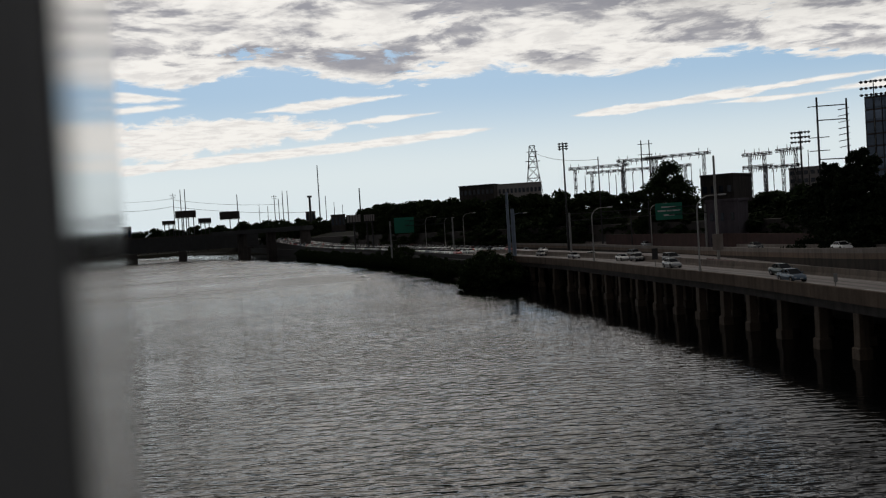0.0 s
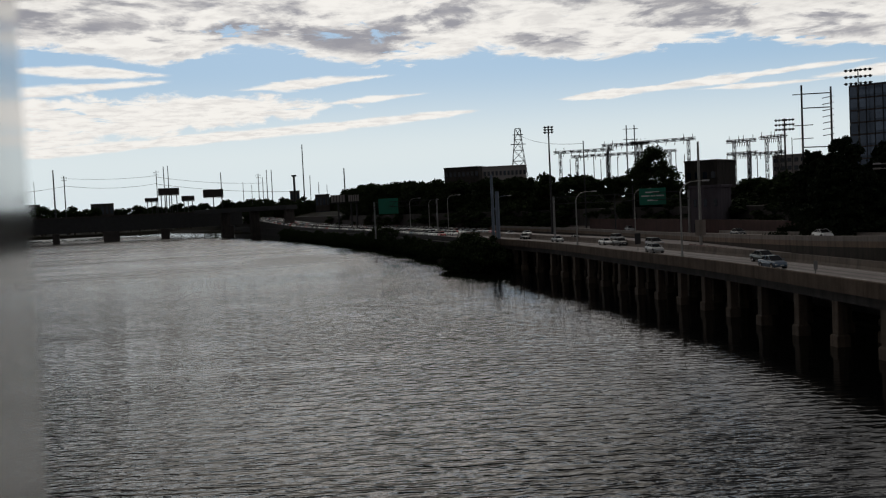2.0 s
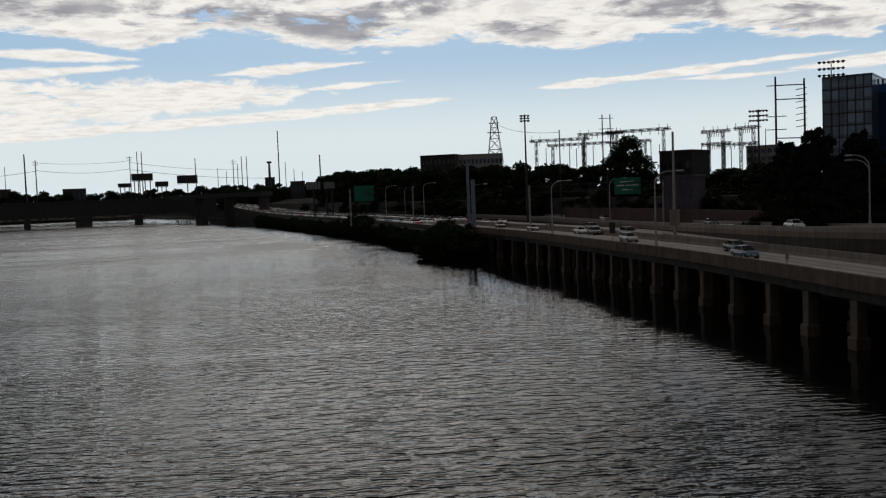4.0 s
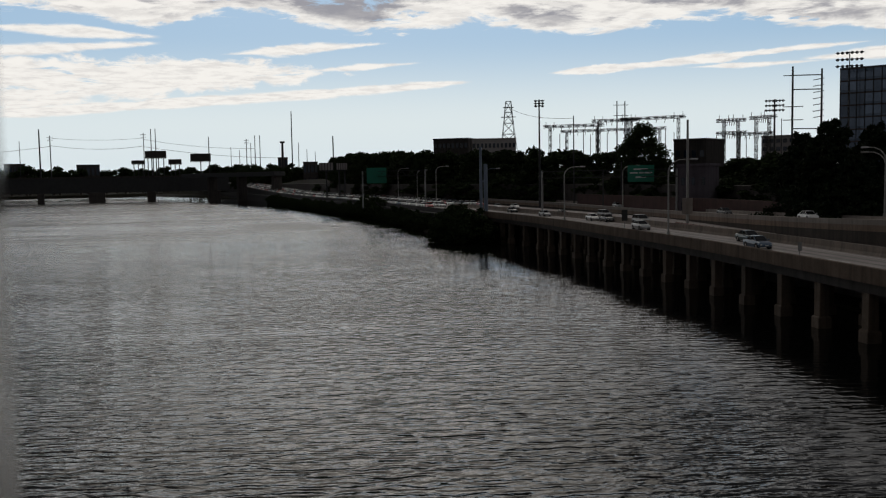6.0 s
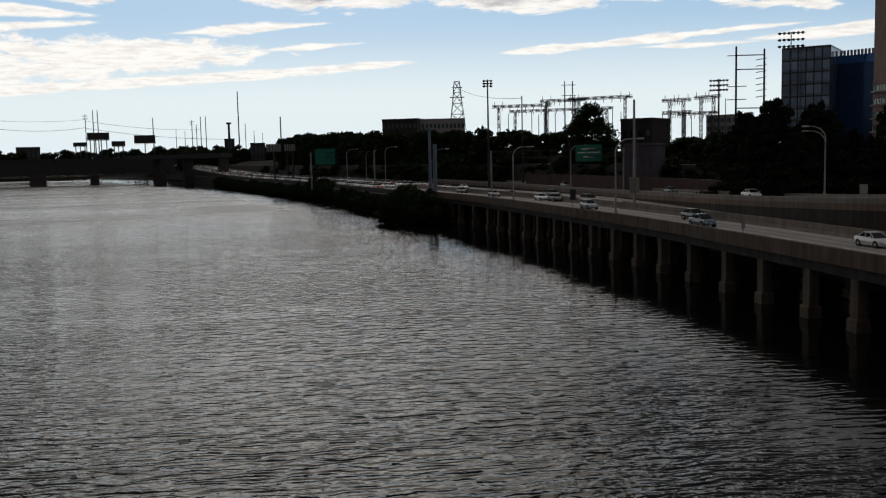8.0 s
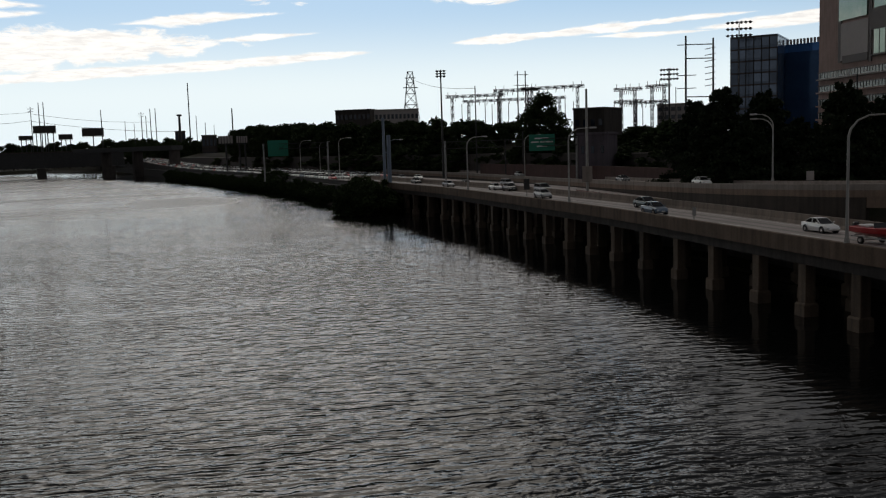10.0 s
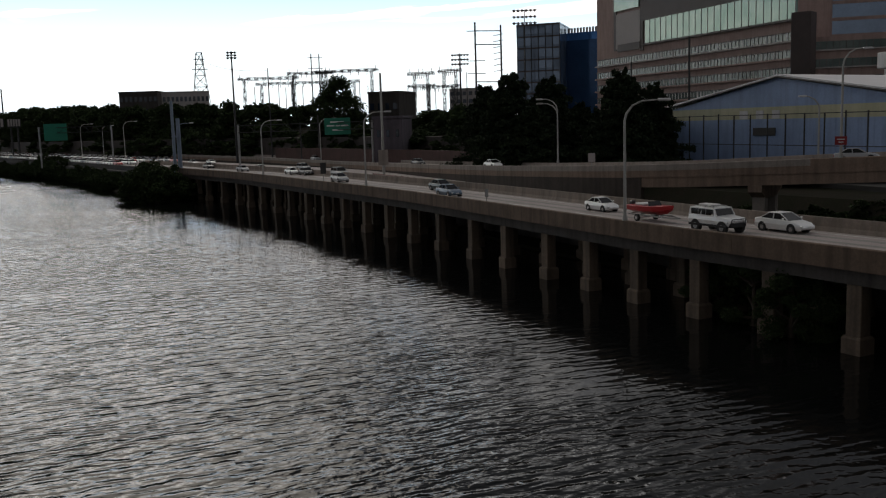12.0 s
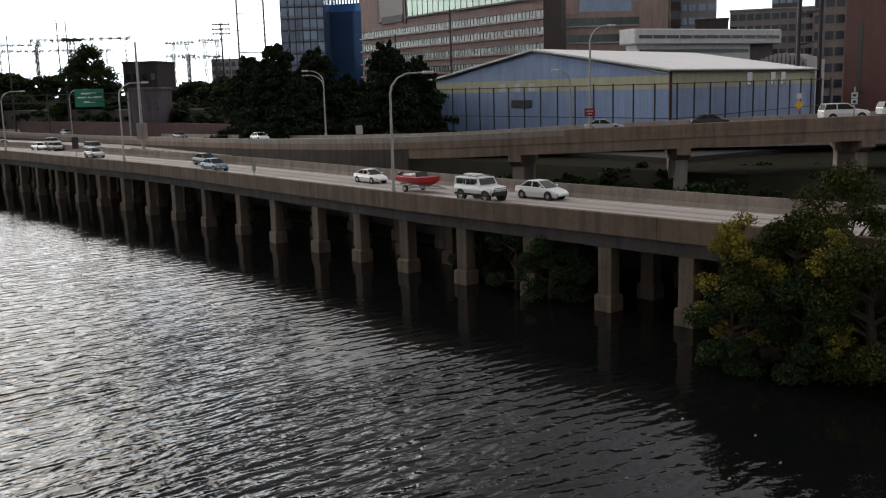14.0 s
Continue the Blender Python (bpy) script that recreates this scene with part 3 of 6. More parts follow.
tagged(link("road", sweep(bmesh.new(), far_road, [(0.0, -0.80), (11.5, -0.70), (11.5, -1.3), (0.0, -1.3)]), ROAD), "worn pale concrete opposite carriageway", "road", kind="structure")
RAMP = smooth_path(plan((-2, 290, 6.4), (14, 240, 6.3), (31, 192, 6.1), (39, 140, 6.45), (42.3, 98, 7.25), (43.2, 76, 7.95), (46.5, 60, 8.5), (55, 46.5, 9.05), (70, 29, 9.55), (80, 18, 9.7), (100, -4, 9.8)), 2.0)
ramp_bridge = thing("ramp_bridge", "weathered concrete slip-road bridge on hammerhead columns", "bridge")
RW = 8.2
air = [p for p in RAMP if bearing(p) > 36.2]
solid = [p for p in RAMP if bearing(p) < 36.9]
part("deck", sweep(bmesh.new(), RAMP, [(0.3, -0.5), (RW, -0.5), (RW, -1.2), (0.3, -1.2)]), ROAD, ramp_bridge)
for k in range(0, len(RAMP) - 1, 5):
    seg = RAMP[k:k + 6]
    if len(seg) > 1:
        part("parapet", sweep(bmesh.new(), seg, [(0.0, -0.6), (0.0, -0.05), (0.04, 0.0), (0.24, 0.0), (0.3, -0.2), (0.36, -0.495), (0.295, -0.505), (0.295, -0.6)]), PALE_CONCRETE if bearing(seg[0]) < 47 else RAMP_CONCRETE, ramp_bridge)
        part("fascia", sweep(bmesh.new(), seg, [(0.02, -1.25), (0.02, -0.602), (0.295, -0.602), (0.295, -1.25)]), RAMP_CONCRETE, ramp_bridge, "stained brown fascia")
        part("far_parapet", sweep(bmesh.new(), seg, [(RW - 0.1, -1.25), (RW - 0.1, 0.0), (RW + 0.2, 0.0), (RW + 0.2, -1.25)]), PALE_CONCRETE, ramp_bridge)
for o in (0.12, 2.6, 5.2, 7.5):
    part("girder", sweep(bmesh.new(), air, [(o, -1.255), (o + 0.55, -1.255), (o + 0.55, -2.2), (o, -2.2)]), RAMP_CONCRETE, ramp_bridge)
# darker brown than the parapet above, with streaks running down
part("retaining_wall", sweep(bmesh.new(), solid, [(0.05, -1.26), (0.5, -1.26), (0.5, -7.6), (0.05, -7.6)]), BROWN_CONCRETE, ramp_bridge, "dark brown streaked concrete retaining wall")


RAMP_LINE = [a.lerp(b, u / 10) for a, b in zip(RAMP, RAMP[1:]) for u in range(10)]
RAMP_SIDES = sides(RAMP_LINE)
NEAR_LINE = [a.lerp(b, u / 10) for a, b in zip(near, near[1:]) for u in range(10)]
NEAR_SIDES = sides(NEAR_LINE)


def near_on(path, az):
    """The index of the path's point in that compass direction from the railway deck."""
    return min(range(len(path)), key=lambda k: abs(bearing(path[k]) - az))


for az in (44.5, 56.6, 68.6):
    k = near_on(RAMP_LINE, az)
    p, s = RAMP_LINE[k], RAMP_SIDES[k]
    c = p + s * (RW / 2)
    m = Matrix.Translation((c.x, c.y, 0)) @ Matrix.Rotation(math.atan2(s.y, s.x), 4, "Z")
    top = p.z - 2.2
    bm = bmesh.new()
    prof = [(-4.1, top), (4.1, top), (4.1, top - 0.6), (2.2, top - 1.3), (-2.2, top - 1.3), (-4.1, top - 0.6)]
    a = [bm.verts.new(m @ Vector((x, -0.6, z))) for x, z in prof]
    b = [bm.verts.new(m @ Vector((x, 0.6, z))) for x, z in prof]
    for j in range(6):
        bm.faces.new((a[j], a[(j + 1) % 6], b[(j + 1) % 6], b[j]))
    bm.faces.new(a)
    bm.faces.new(b[::-1])
    part("pier_cap", bm, RAMP_CONCRETE, ramp_bridge)
    for o in (-2.6, 1.6):
        part("column", boxed((o, -0.55, 0.5), (o + 1.1, 0.55, top - 0.9), m, bevel=0.0), PALE_CONCRETE, ramp_bridge)


def ramp_at(az, off):
    """A place on the ramp that far inland of its near edge, in that compass direction, and the inland side there."""
    line = [p + s * off for p, s in zip(RAMP_LINE, RAMP_SIDES)]
    k = near_on(line, az)
    return line[k], RAMP_SIDES[k]


# lower road behind the ramp, with its two barriers
LOW = smooth_path(plan((62, 74, 5.9), (78, 52, 5.9), (96, 30, 5.9), (120, 0, 5.9)), 3.0)
tagged(link("road_lower", sweep(bmesh.new(), LOW, [(0, 0), (7, 0), (7, -0.5), (0, -0.5)]), ROAD), "pale concrete road passing under the ramp", "road", kind="structure")
tagged(link("lower_barrier", sweep(bmesh.new(), LOW, [(-0.3, -0.5), (-0.3, 0.85), (0.0, 0.85), (0.0, -0.5)]), PALE_CONCRETE), "concrete barrier of the lower road", "barrier", kind="structure")


# ---------- cars ----------
def wheel(parent, x, y, r, w, rim=None):
    bm = rod(bmesh.new(), (x, y - w / 2, r), (x, y + w / 2, r), r, n=14)
    t = part("wheel", bm, TYRE, parent)
    s = 1 if y > 0 else -1
    part("rim", rod(bmesh.new(), (x, y + s * (w / 2 - 0.03), r), (x, y + s * (w / 2 + 0.012), r), r * 0.62, r * 0.55, n=10), rim or CHROME, t, "alloy rim")


def loft(bm, rings):
    vs = [[bm.verts.new(p) for p in ring] for ring in rings]
    n = len(vs[0])
    for a, b in zip(vs, vs[1:]):
        for k in range(n):
            bm.faces.new((a[k], a[(k + 1) % n], b[(k + 1) % n], b[k]))
    bm.faces.new(vs[0][::-1])
    bm.faces.new(vs[-1])
    return bm


def make_car(name, label, paint, shape="sedan"):
    """A car at the origin that looks along x: body, glasshouse, roof, wheels and lights."""
    car = thing(name, label, "car", "cars on the road")
    if shape == "sedan":
        st = [(-2.25, 0.70, 0.42, 0.80), (-2.15, 0.80, 0.28, 0.96), (-1.5, 0.87, 0.22, 1.0), (-0.6, 0.89, 0.2, 0.97), (0.7, 0.89, 0.2, 0.94), (1.2, 0.87, 0.22, 0.90), (1.9, 0.82, 0.24, 0.76), (2.2, 0.70, 0.32, 0.62), (2.28, 0.55, 0.40, 0.55)]
        gl = [(-1.75, 0.72, 0.98), (-0.95, 0.60, 1.38), (0.15, 0.60, 1.42), (1.05, 0.74, 0.94)]
        roof, r, wx, clear = (-0.95, 0.18, 0.61, 1.42), 0.32, (-1.35, 1.38), 0.0
    elif shape == "suv":
        st = [(-2.35, 0.82, 0.55, 1.05), (-2.3, 0.90, 0.42, 1.2), (-1.4, 0.93, 0.36, 1.22), (0.8, 0.93, 0.36, 1.18), (1.3, 0.92, 0.38, 1.16), (2.1, 0.87, 0.40, 1.02), (2.3, 0.78, 0.46, 0.85)]
        gl = [(-2.25, 0.82, 1.2), (-2.05, 0.72, 1.74), (0.1, 0.72, 1.78), (0.95, 0.82, 1.18)]
        roof, r, wx, clear = (-2.08, 0.14, 0.73, 1.77), 0.38, (-1.4, 1.45), 0.06
    else:
        st = [(-2.4, 0.98, 0.75, 1.28), (-2.36, 1.02, 0.62, 1.36), (-1.2, 1.03, 0.55, 1.37), (0.9, 1.03, 0.55, 1.34), (1.1, 1.02, 0.55, 1.33), (2.2, 0.98, 0.60, 1.24), (2.36, 0.94, 0.70, 1.05)]
        gl = [(-2.34, 0.96, 1.36), (-2.25, 0.90, 1.92), (0.62, 0.90, 1.95), (0.98, 0.96, 1.34)]
        roof, r, wx, clear = (-2.3, 0.68, 0.91, 1.94), 0.46, (-1.5, 1.6), 0.1
    bm = bmesh.new()
    loft(bm, [[(x, -w * 0.92, z0), (x, w * 0.92, z0), (x, w, (z0 + z1) * 0.52), (x, w * 0.94, z1 - 0.05), (x, w * 0.82, z1), (x, -w * 0.82, z1), (x, -w * 0.94, z1 - 0.05), (x, -w, (z0 + z1) * 0.52)] for x, w, z0, z1 in st])
    body = part("body", bm, PAINT[paint], car)
    bm = bmesh.new()
    loft(bm, [[(x, -w, z), (x, w, z), (x, w + (0.02 if 0 < i < 3 else 0), gl[0][2] - 0.1), (x, -w - (0.02 if 0 < i < 3 else 0), gl[0][2] - 0.1)] for i, (x, w, z) in enumerate(gl)])
    part("glasshouse", bm, PAINT[paint] if shape == "block" else CAR_GLASS, car, "" if shape == "block" else "dark car windows")
    x0, x1, w, z = roof
    part("roof", boxed((x0, -w, z - 0.04), (x1, w, z + 0.03), bevel=0.02), PAINT[paint], car)
    for s in (-1, 1):
        for a, b in ((gl[0], gl[1]), (gl[3], gl[2])):
            part("pillar", rod(bmesh.new(), (a[0], s * a[1], a[2] - 0.03), (b[0], s * b[1], b[2]), 0.04, n=5), PAINT[paint], car)
        xm = (gl[1][0] + gl[2][0]) / 2
        part("pillar", rod(bmesh.new(), (xm, s * (gl[1][1] + 0.13), gl[0][2] - 0.06), (xm, s * (gl[1][1] + 0.02), gl[1][2]), 0.045, n=5), PAINT[paint], car)
        for x in wx:
            wheel(car, x, s * (st[2][1] - 0.12), r, 0.24, STEEL if shape == "block" else None)
            part("wheel_arch", rod(bmesh.new(), (x, s * (st[2][1] - 0.3), r + 0.02), (x, s * (st[2][1] + 0.004), r + 0.02), r + 0.07, n=14), TYRE, car)
        fx, fz = st[-1][0], (st[-1][2] + st[-1][3]) / 2 + 0.03
        part("headlight", boxed((fx - 0.25, s * st[-2][1] * 0.82 - 0.16, fz - 0.07), (fx - 0.02, s * st[-2][1] * 0.82 + 0.12, fz + 0.09), bevel=0.03), LAMP_CLEAR, car)
        part("tail_light", boxed((st[0][0] - 0.01, s * 0.62 - 0.13, st[0][3] - 0.16), (st[0][0] + 0.12, s * 0.62 + 0.13, st[0][3] - 0.02), bevel=0.02), LAMP_RED, car)
        part("side_mirror", boxed((gl[3][0] - 0.35, s * (st[2][1] + 0.1) - 0.09, gl[0][2]), (gl[3][0] - 0.24, s * (st[2][1] + 0.1) + 0.09, gl[0][2] + 0.13), bevel=0.03), PAINT[paint], car)
    part("bumper", boxed((st[-1][0] - 0.12, -st[-2][1] * 0.9, st[-1][2] - 0.06), (st[-1][0] + 0.04, st[-2][1] * 0.9, st[-1][2] + 0.12), bevel=0.04), TYRE if shape == "block" else PAINT[paint], car)
    part("number_plate", boxed((st[-1][0] + 0.042, -0.2, st[-1][2] + 0.0), (st[-1][0] + 0.055, 0.2, st[-1][2] + 0.1)), SIGN_WHITE, car)
    if shape == "block":
        part("windscreen", loft(bmesh.new(), [[(0.99, -0.86, 1.40), (0.99, 0.86, 1.40), (0.68, 0.82, 1.88), (0.68, -0.82, 1.88)], [(1.01, -0.86, 1.40), (1.01, 0.86, 1.40), (0.70, 0.82, 1.88), (0.70, -0.82, 1.88)]]), CAR_GLASS, car, "dark windscreen")
        part("rear_window", boxed((-2.36, -0.7, 1.45), (-2.3, 0.7, 1.8), bevel=0.01), CAR_GLASS, car)
        for s in (-1, 1):
            part("sill", boxed((-2.3, s * 1.0 - 0.06, 0.5), (2.2, s * 1.0 + 0.06, 0.68), bevel=0.02), TYRE, car, "black plastic sill")
        part("skid_plate", boxed((2.1, -0.8, 0.5), (2.44, 0.8, 0.86), bevel=0.05), TYRE, car)
        part("roof_load", boxed((-1.7, -0.5, 2.09), (0.1, 0.3, 2.2), bevel=0.04), WHITE_PANEL, car)
        part("grille", boxed((2.34, -0.7, 0.86), (2.4, 0.7, 1.06), bevel=0.01), CHROME, car)
        for s in (-1, 1):
            part("roof_rail", rod(bmesh.new(), (-2.0, s * 0.7, 2.06), (0.4, s * 0.7, 2.06), 0.03), STEEL, car)
            for x in (-1.9, -0.6, 0.3):
                part("rail_foot", rod(bmesh.new(), (x, s * 0.7, 1.95), (x, s * 0.7, 2.07), 0.025), STEEL, car)
        for x in (-1.6, -0.8, 0.1):
            part("roof_bar", rod(bmesh.new(), (x, -0.72, 2.07), (x, 0.72, 2.07), 0.025), STEEL, car)
        part("brush_guard", tube(bmesh.new(), [(2.45, -0.75, 0.6), (2.48, -0.7, 1.15), (2.48, 0.7, 1.15), (2.45, 0.75, 0.6)], 0.04), TYRE, car)
        for z in (1.72,):
            for s in (-1, 1):
                for x0, x1 in ((-2.05, -1.3), (-1.15, -0.4), (-0.25, 0.5)):
                    part("window", boxed((x0, s * 0.935 - 0.05, 1.40), (x1, s * 0.935 + 0.05, 1.85)), CAR_GLASS, car)
    return car


def on_road(x, y, z=ROAD_Z, path=None, turn=0.0):
    """On a path's surface, headed along it."""
    path = path or EDGE
    k = min(range(1, len(path) - 1), key=lambda i: (path[i].xy - Vector((x, y))).length)
    d = path[k + 1] - path[k - 1]
    pitch = math.atan2(d.z, d.xy.length)
    return Matrix.Translation((x, y, z)) @ Matrix.Rotation(math.atan2(d.y, d.x) + radians(turn), 4, "Z") @ Matrix.Rotation(-pitch, 4, "Y") @ Matrix.Diagonal((0.9, 0.9, 0.9, 1))


CARS = {
    "white": make_car("car", "white saloon car on the pale concrete road", "white"),
    "silver": make_car("car", "silver saloon car on the pale concrete road", "silver"),
    "black": make_car("car", "black saloon car on the pale concrete road", "black"),
    "blue": make_car("car", "slate blue saloon car on the pale concrete road", "blue"),
    "green": make_car("car", "dark green saloon car on the pale concrete road", "green"),
    "grey_suv": make_car("car", "dark grey estate car on the pale concrete road", "grey", "suv"),
    "white_suv": make_car("car", "white estate car on the slip road", "white", "suv"),
}
used = set()


def put_car(kind, m):
    if kind in used:
        return copy_thing(CARS[kind], m)
    used.add(kind)
    CARS[kind].matrix_basis = m
    return CARS[kind]


hummer = make_car("car", "boxy white off-road car with a roof rack towing a boat", "white", "block")
hummer.matrix_basis = on_road(*plan((37.0, 41.0))[0].xy) @ Matrix.Diagonal((0.9, 0.95, 0.95, 1))
for kind, x, y in (("white", 40.3, 38.2), ("white", 38.0, 56.5), ("blue", 32.9, 78.5), ("green", 35.0, 86.0), ("silver", 28.7, 109.4), ("grey_suv", 31.3, 119.0), ("white", 26.6, 134.0), ("black", 28.2, 129.5), ("silver", 20.6, 151.0), ("white", 24.0, 150.5), ("black", 16.0, 169.5),
                   ("silver", 14.5, 192.0), ("white", 18.5, 190.0), ("grey_suv", 30.5, 142.0)):
    put_car(kind, on_road(*plan((x, y))[0].xy))
# the ramp's cars
for kind, az, o in (("silver", 51.0, 2.3), ("black", 58.4, 2.6), ("white_suv", 67.0, 2.4), ("white", 26.0, 3.0), ("black", 20.5, 3.4), ("white_suv", 70.3, 5.6), ("silver", 13.0, 3.5)):
    p, s = ramp_at(az, o)
    put_car(kind, on_road(p.x, p.y, p.z - 0.5, RAMP))


def far_car(label, paint):
    car = thing("car", label, "car", "cars queueing far down the road")
    st = [(-2.25, 0.70, 0.42, 0.80), (-2.15, 0.80, 0.28, 0.96), (-0.6, 0.89, 0.2, 0.97), (1.2, 0.87, 0.22, 0.90), (1.9, 0.82, 0.24, 0.76), (2.25, 0.65, 0.34, 0.58)]
    gl = [(-1.75, 0.72, 0.98), (-0.95, 0.60, 1.38), (0.15, 0.60, 1.42), (1.05, 0.74, 0.94)]
    part("body", loft(bmesh.new(), [[(x, -w, z0), (x, w, z0), (x, w * 0.85, z1), (x, -w * 0.85, z1)] for x, w, z0, z1 in st]), PAINT[paint], car)
    part("glasshouse", loft(bmesh.new(), [[(x, -w, z), (x, w, z), (x, w, 0.88), (x, -w, 0.88)] for x, w, z in gl]), CAR_GLASS, car, "dark car windows")
    part("roof", boxed((-0.97, -0.61, 1.38), (0.18, 0.61, 1.46), bevel=0.02), PAINT[paint], car)
    for s in (-1, 1):
        part("tail_light", boxed((-2.27, s * 0.6 - 0.14, 0.62), (-2.14, s * 0.6 + 0.14, 0.8)), LAMP_RED, car)
        for x in (-1.35, 1.38):
            part("wheel", rod(bmesh.new(), (x, s * 0.68, 0.32), (x, s * 0.9, 0.32), 0.32, n=10), TYRE, car)
    return car


for c in ("white", "silver", "black", "red", "blue", "grey"):
    CARS["far_" + c] = far_car(c + " car in the slow queue on the road", c)
# the queue further down the road
random.seed(11)
kinds = ["far_" + c for c in ("white", "silver", "white", "silver", "black", "grey", "white", "red", "blue", "white", "silver")]
for k in range(len(EDGE) - 3, 0, -1):
    p, s = EDGE[k], sides(EDGE)[k]
    if not 205 / S < p.y < 640 / S:
        continue
    for lane in range(4):
        if (k * 7 + lane * 13) % (3 if p.y < 500 else 4) == 0:
            o = (2.8, 6.8, 13.0, 17.0)[lane]
            put_car(random.choice(kinds), on_road(p.x + s.x * o, p.y + s.y * o, p.z - (0.8 if lane < 2 else 0.72), turn=random.uniform(-2, 2)))

# the boat on its trailer
boat = thing("motor_boat", "small red motor boat with a white deck on a trailer", "boat", at=(0, 0, 0))
boat.matrix_basis = on_road(*plan((37.1, 48.2))[0].xy)
st = [(-2.7, 0.95, 0.62, 1.28), (-1.0, 1.02, 0.55, 1.28), (0.8, 0.9, 0.58, 1.32), (1.9, 0.55, 0.74, 1.4), (2.6, 0.12, 1.1, 1.46), (2.75, 0.02, 1.35, 1.47)]
part("hull", loft(bmesh.new(), [[(x, 0, z0), (x, w * 0.8, (z0 + z1) / 2 - 0.05), (x, w, z1), (x, w * 0.9, z1 + 0.03), (x, -w * 0.9, z1 + 0.03), (x, -w, z1), (x, -w * 0.8, (z0 + z1) / 2 - 0.05)] for x, w, z0, z1 in st]), PAINT["red"], boat, "glossy red hull")
part("seat", boxed((-1.8, -0.6, 1.3), (-0.4, 0.6, 1.5), bevel=0.06), WHITE_PANEL, boat, "white padded seat")
part("windscreen", loft(bmesh.new(), [[(0.3, -0.7, 1.32), (0.3, 0.7, 1.32), (0.1, 0.6, 1.72), (0.1, -0.6, 1.72)], [(0.34, -0.7, 1.32), (0.34, 0.7, 1.32), (0.14, 0.6, 1.72), (0.14, -0.6, 1.72)]]), CAR_GLASS, boat)
part("engine", boxed((-3.05, -0.25, 0.8), (-2.68, 0.25, 1.6), bevel=0.08), PAINT["black"], boat)
trailer = thing("boat_trailer", "galvanised boat trailer behind the off-road car", "trailer")
trailer.matrix_basis = on_road(*plan((37.1, 48.2))[0].xy)
for s in (-1, 1):
    part("rail", boxed((-2.6, s * 0.6 - 0.05, 0.45), (2.0, s * 0.6 + 0.05, 0.56)), STEEL, trailer)
    wheel(trailer, -0.9, s * 0.98, 0.3, 0.2)
    part("drawbar", rod(bmesh.new(), (2.0, s * 0.6, 0.5), (3.6, 0, 0.5), 0.05), STEEL, trailer)
part("axle", rod(bmesh.new(), (-0.9, -0.98, 0.3), (-0.9, 0.98, 0.3), 0.05), STEEL, trailer)
for x in (-2.2, -0.9, 0.6, 1.8):
    part("cross_bar", boxed((x - 0.05, -0.6, 0.56), (x + 0.05, 0.6, 0.64)), STEEL, trailer)


# ---------- street lamps, poles and signs ----------
def street_lamp(p, top, arm, reach=2.4, double=False, mat=ALUMINIUM):
    """A tapered post with a curved arm; arm: the compass direction in which it reaches."""
    ob = thing("street_lamp", "grey metal street lamp with a long curved arm" if not double else "grey metal street lamp with two curved arms", "street lamp", "street lamps by the road", at=p)
    h = top - p[2]
    part("base", rod(bmesh.new(), (0, 0, -0.02), (0, 0, 0.35), 0.2, 0.17, n=8), mat, ob)
    part("post", rod(bmesh.new(), (0, 0, 0.3), (0, 0, h - 1.3), 0.12, 0.085, n=8), mat, ob)
    d = Vector((math.sin(radians(arm)), math.cos(radians(arm)), 0))
    for j in range(2 if double else 1):
        drop = 0.55 * j
        pts = [Vector((0, 0, h - 1.4 - drop)), Vector((0, 0, h - 0.9 - drop)) + d * 0.12, Vector((0, 0, h - 0.35 - drop)) + d * 0.55, Vector((0, 0, h - 0.05 - drop)) + d * 1.2, Vector((0, 0, h - drop)) + d * reach]
        part("arm", tube(bmesh.new(), pts, [0.085, 0.08, 0.07, 0.06, 0.05]), mat, ob)
        m = Matrix.Translation(pts[-1]) @ Matrix.Rotation(math.atan2(d.y, d.x), 4, "Z")
        part("lamp_head", boxed((-0.1, -0.17, -0.1), (0.75, 0.17, 0.1), m, bevel=0.06), WHITE_PANEL if j == 0 else mat, ob, "pale lamp head")
    return ob


def edge_at(az, off=0.15):
    line = [p + s * off for p, s in zip(NEAR_LINE, NEAR_SIDES)]
    k = near_on(line, az)
    p, s, off = line[k], NEAR_SIDES[k], 0.0
    return (p.x + s.x * off, p.y + s.y * off, p.z)


street_lamp(edge_at(35.6), 14.15, 112)
street_lamp(edge_at(16.65), 14.6, 100, 2.6)
street_lamp(edge_at(9.2), 14.3, 95, 2.6)
street_lamp(edge_at(3.35), 14.6, 90, 2.6, mat=BLUE_STEEL)
for az, d, el in ((-0.2, 215, 0.8), (-3.0, 240, 0.7), (13.4, 165, 0.6), (-1.6, 260, 0.55)):
    street_lamp(P(az, d, ROAD_Z), up_at(d, el), 95, 2.8)
p, s = ramp_at(30.75, RW + 0.05)
street_lamp((p.x, p.y, p.z), up_at(p.xy.length * S, 1.5), -60, 1.9, double=True)
k = near_on(RAMP_LINE, 49.95)
p, s = RAMP_LINE[k], RAMP_SIDES[k]
street_lamp((p.x + s.x * 0.12, p.y + s.y * 0.12, p.z), up_at(p.xy.length * S, 4.1), 100, 1.9)
red = thing("road_sign", "small red sign with pale writing on a lamp post", "sign", at=(p.x + s.x * 0.12, p.y + s.y * 0.12, up_at(p.xy.length * S, -2.0)))
m = Matrix.Rotation(-radians(49.9), 4, "Z")
part("panel", boxed((-0.48, -0.17, -0.36), (0.48, -0.14, 0.36), m, bevel=0.01), SIGN_RED, red)
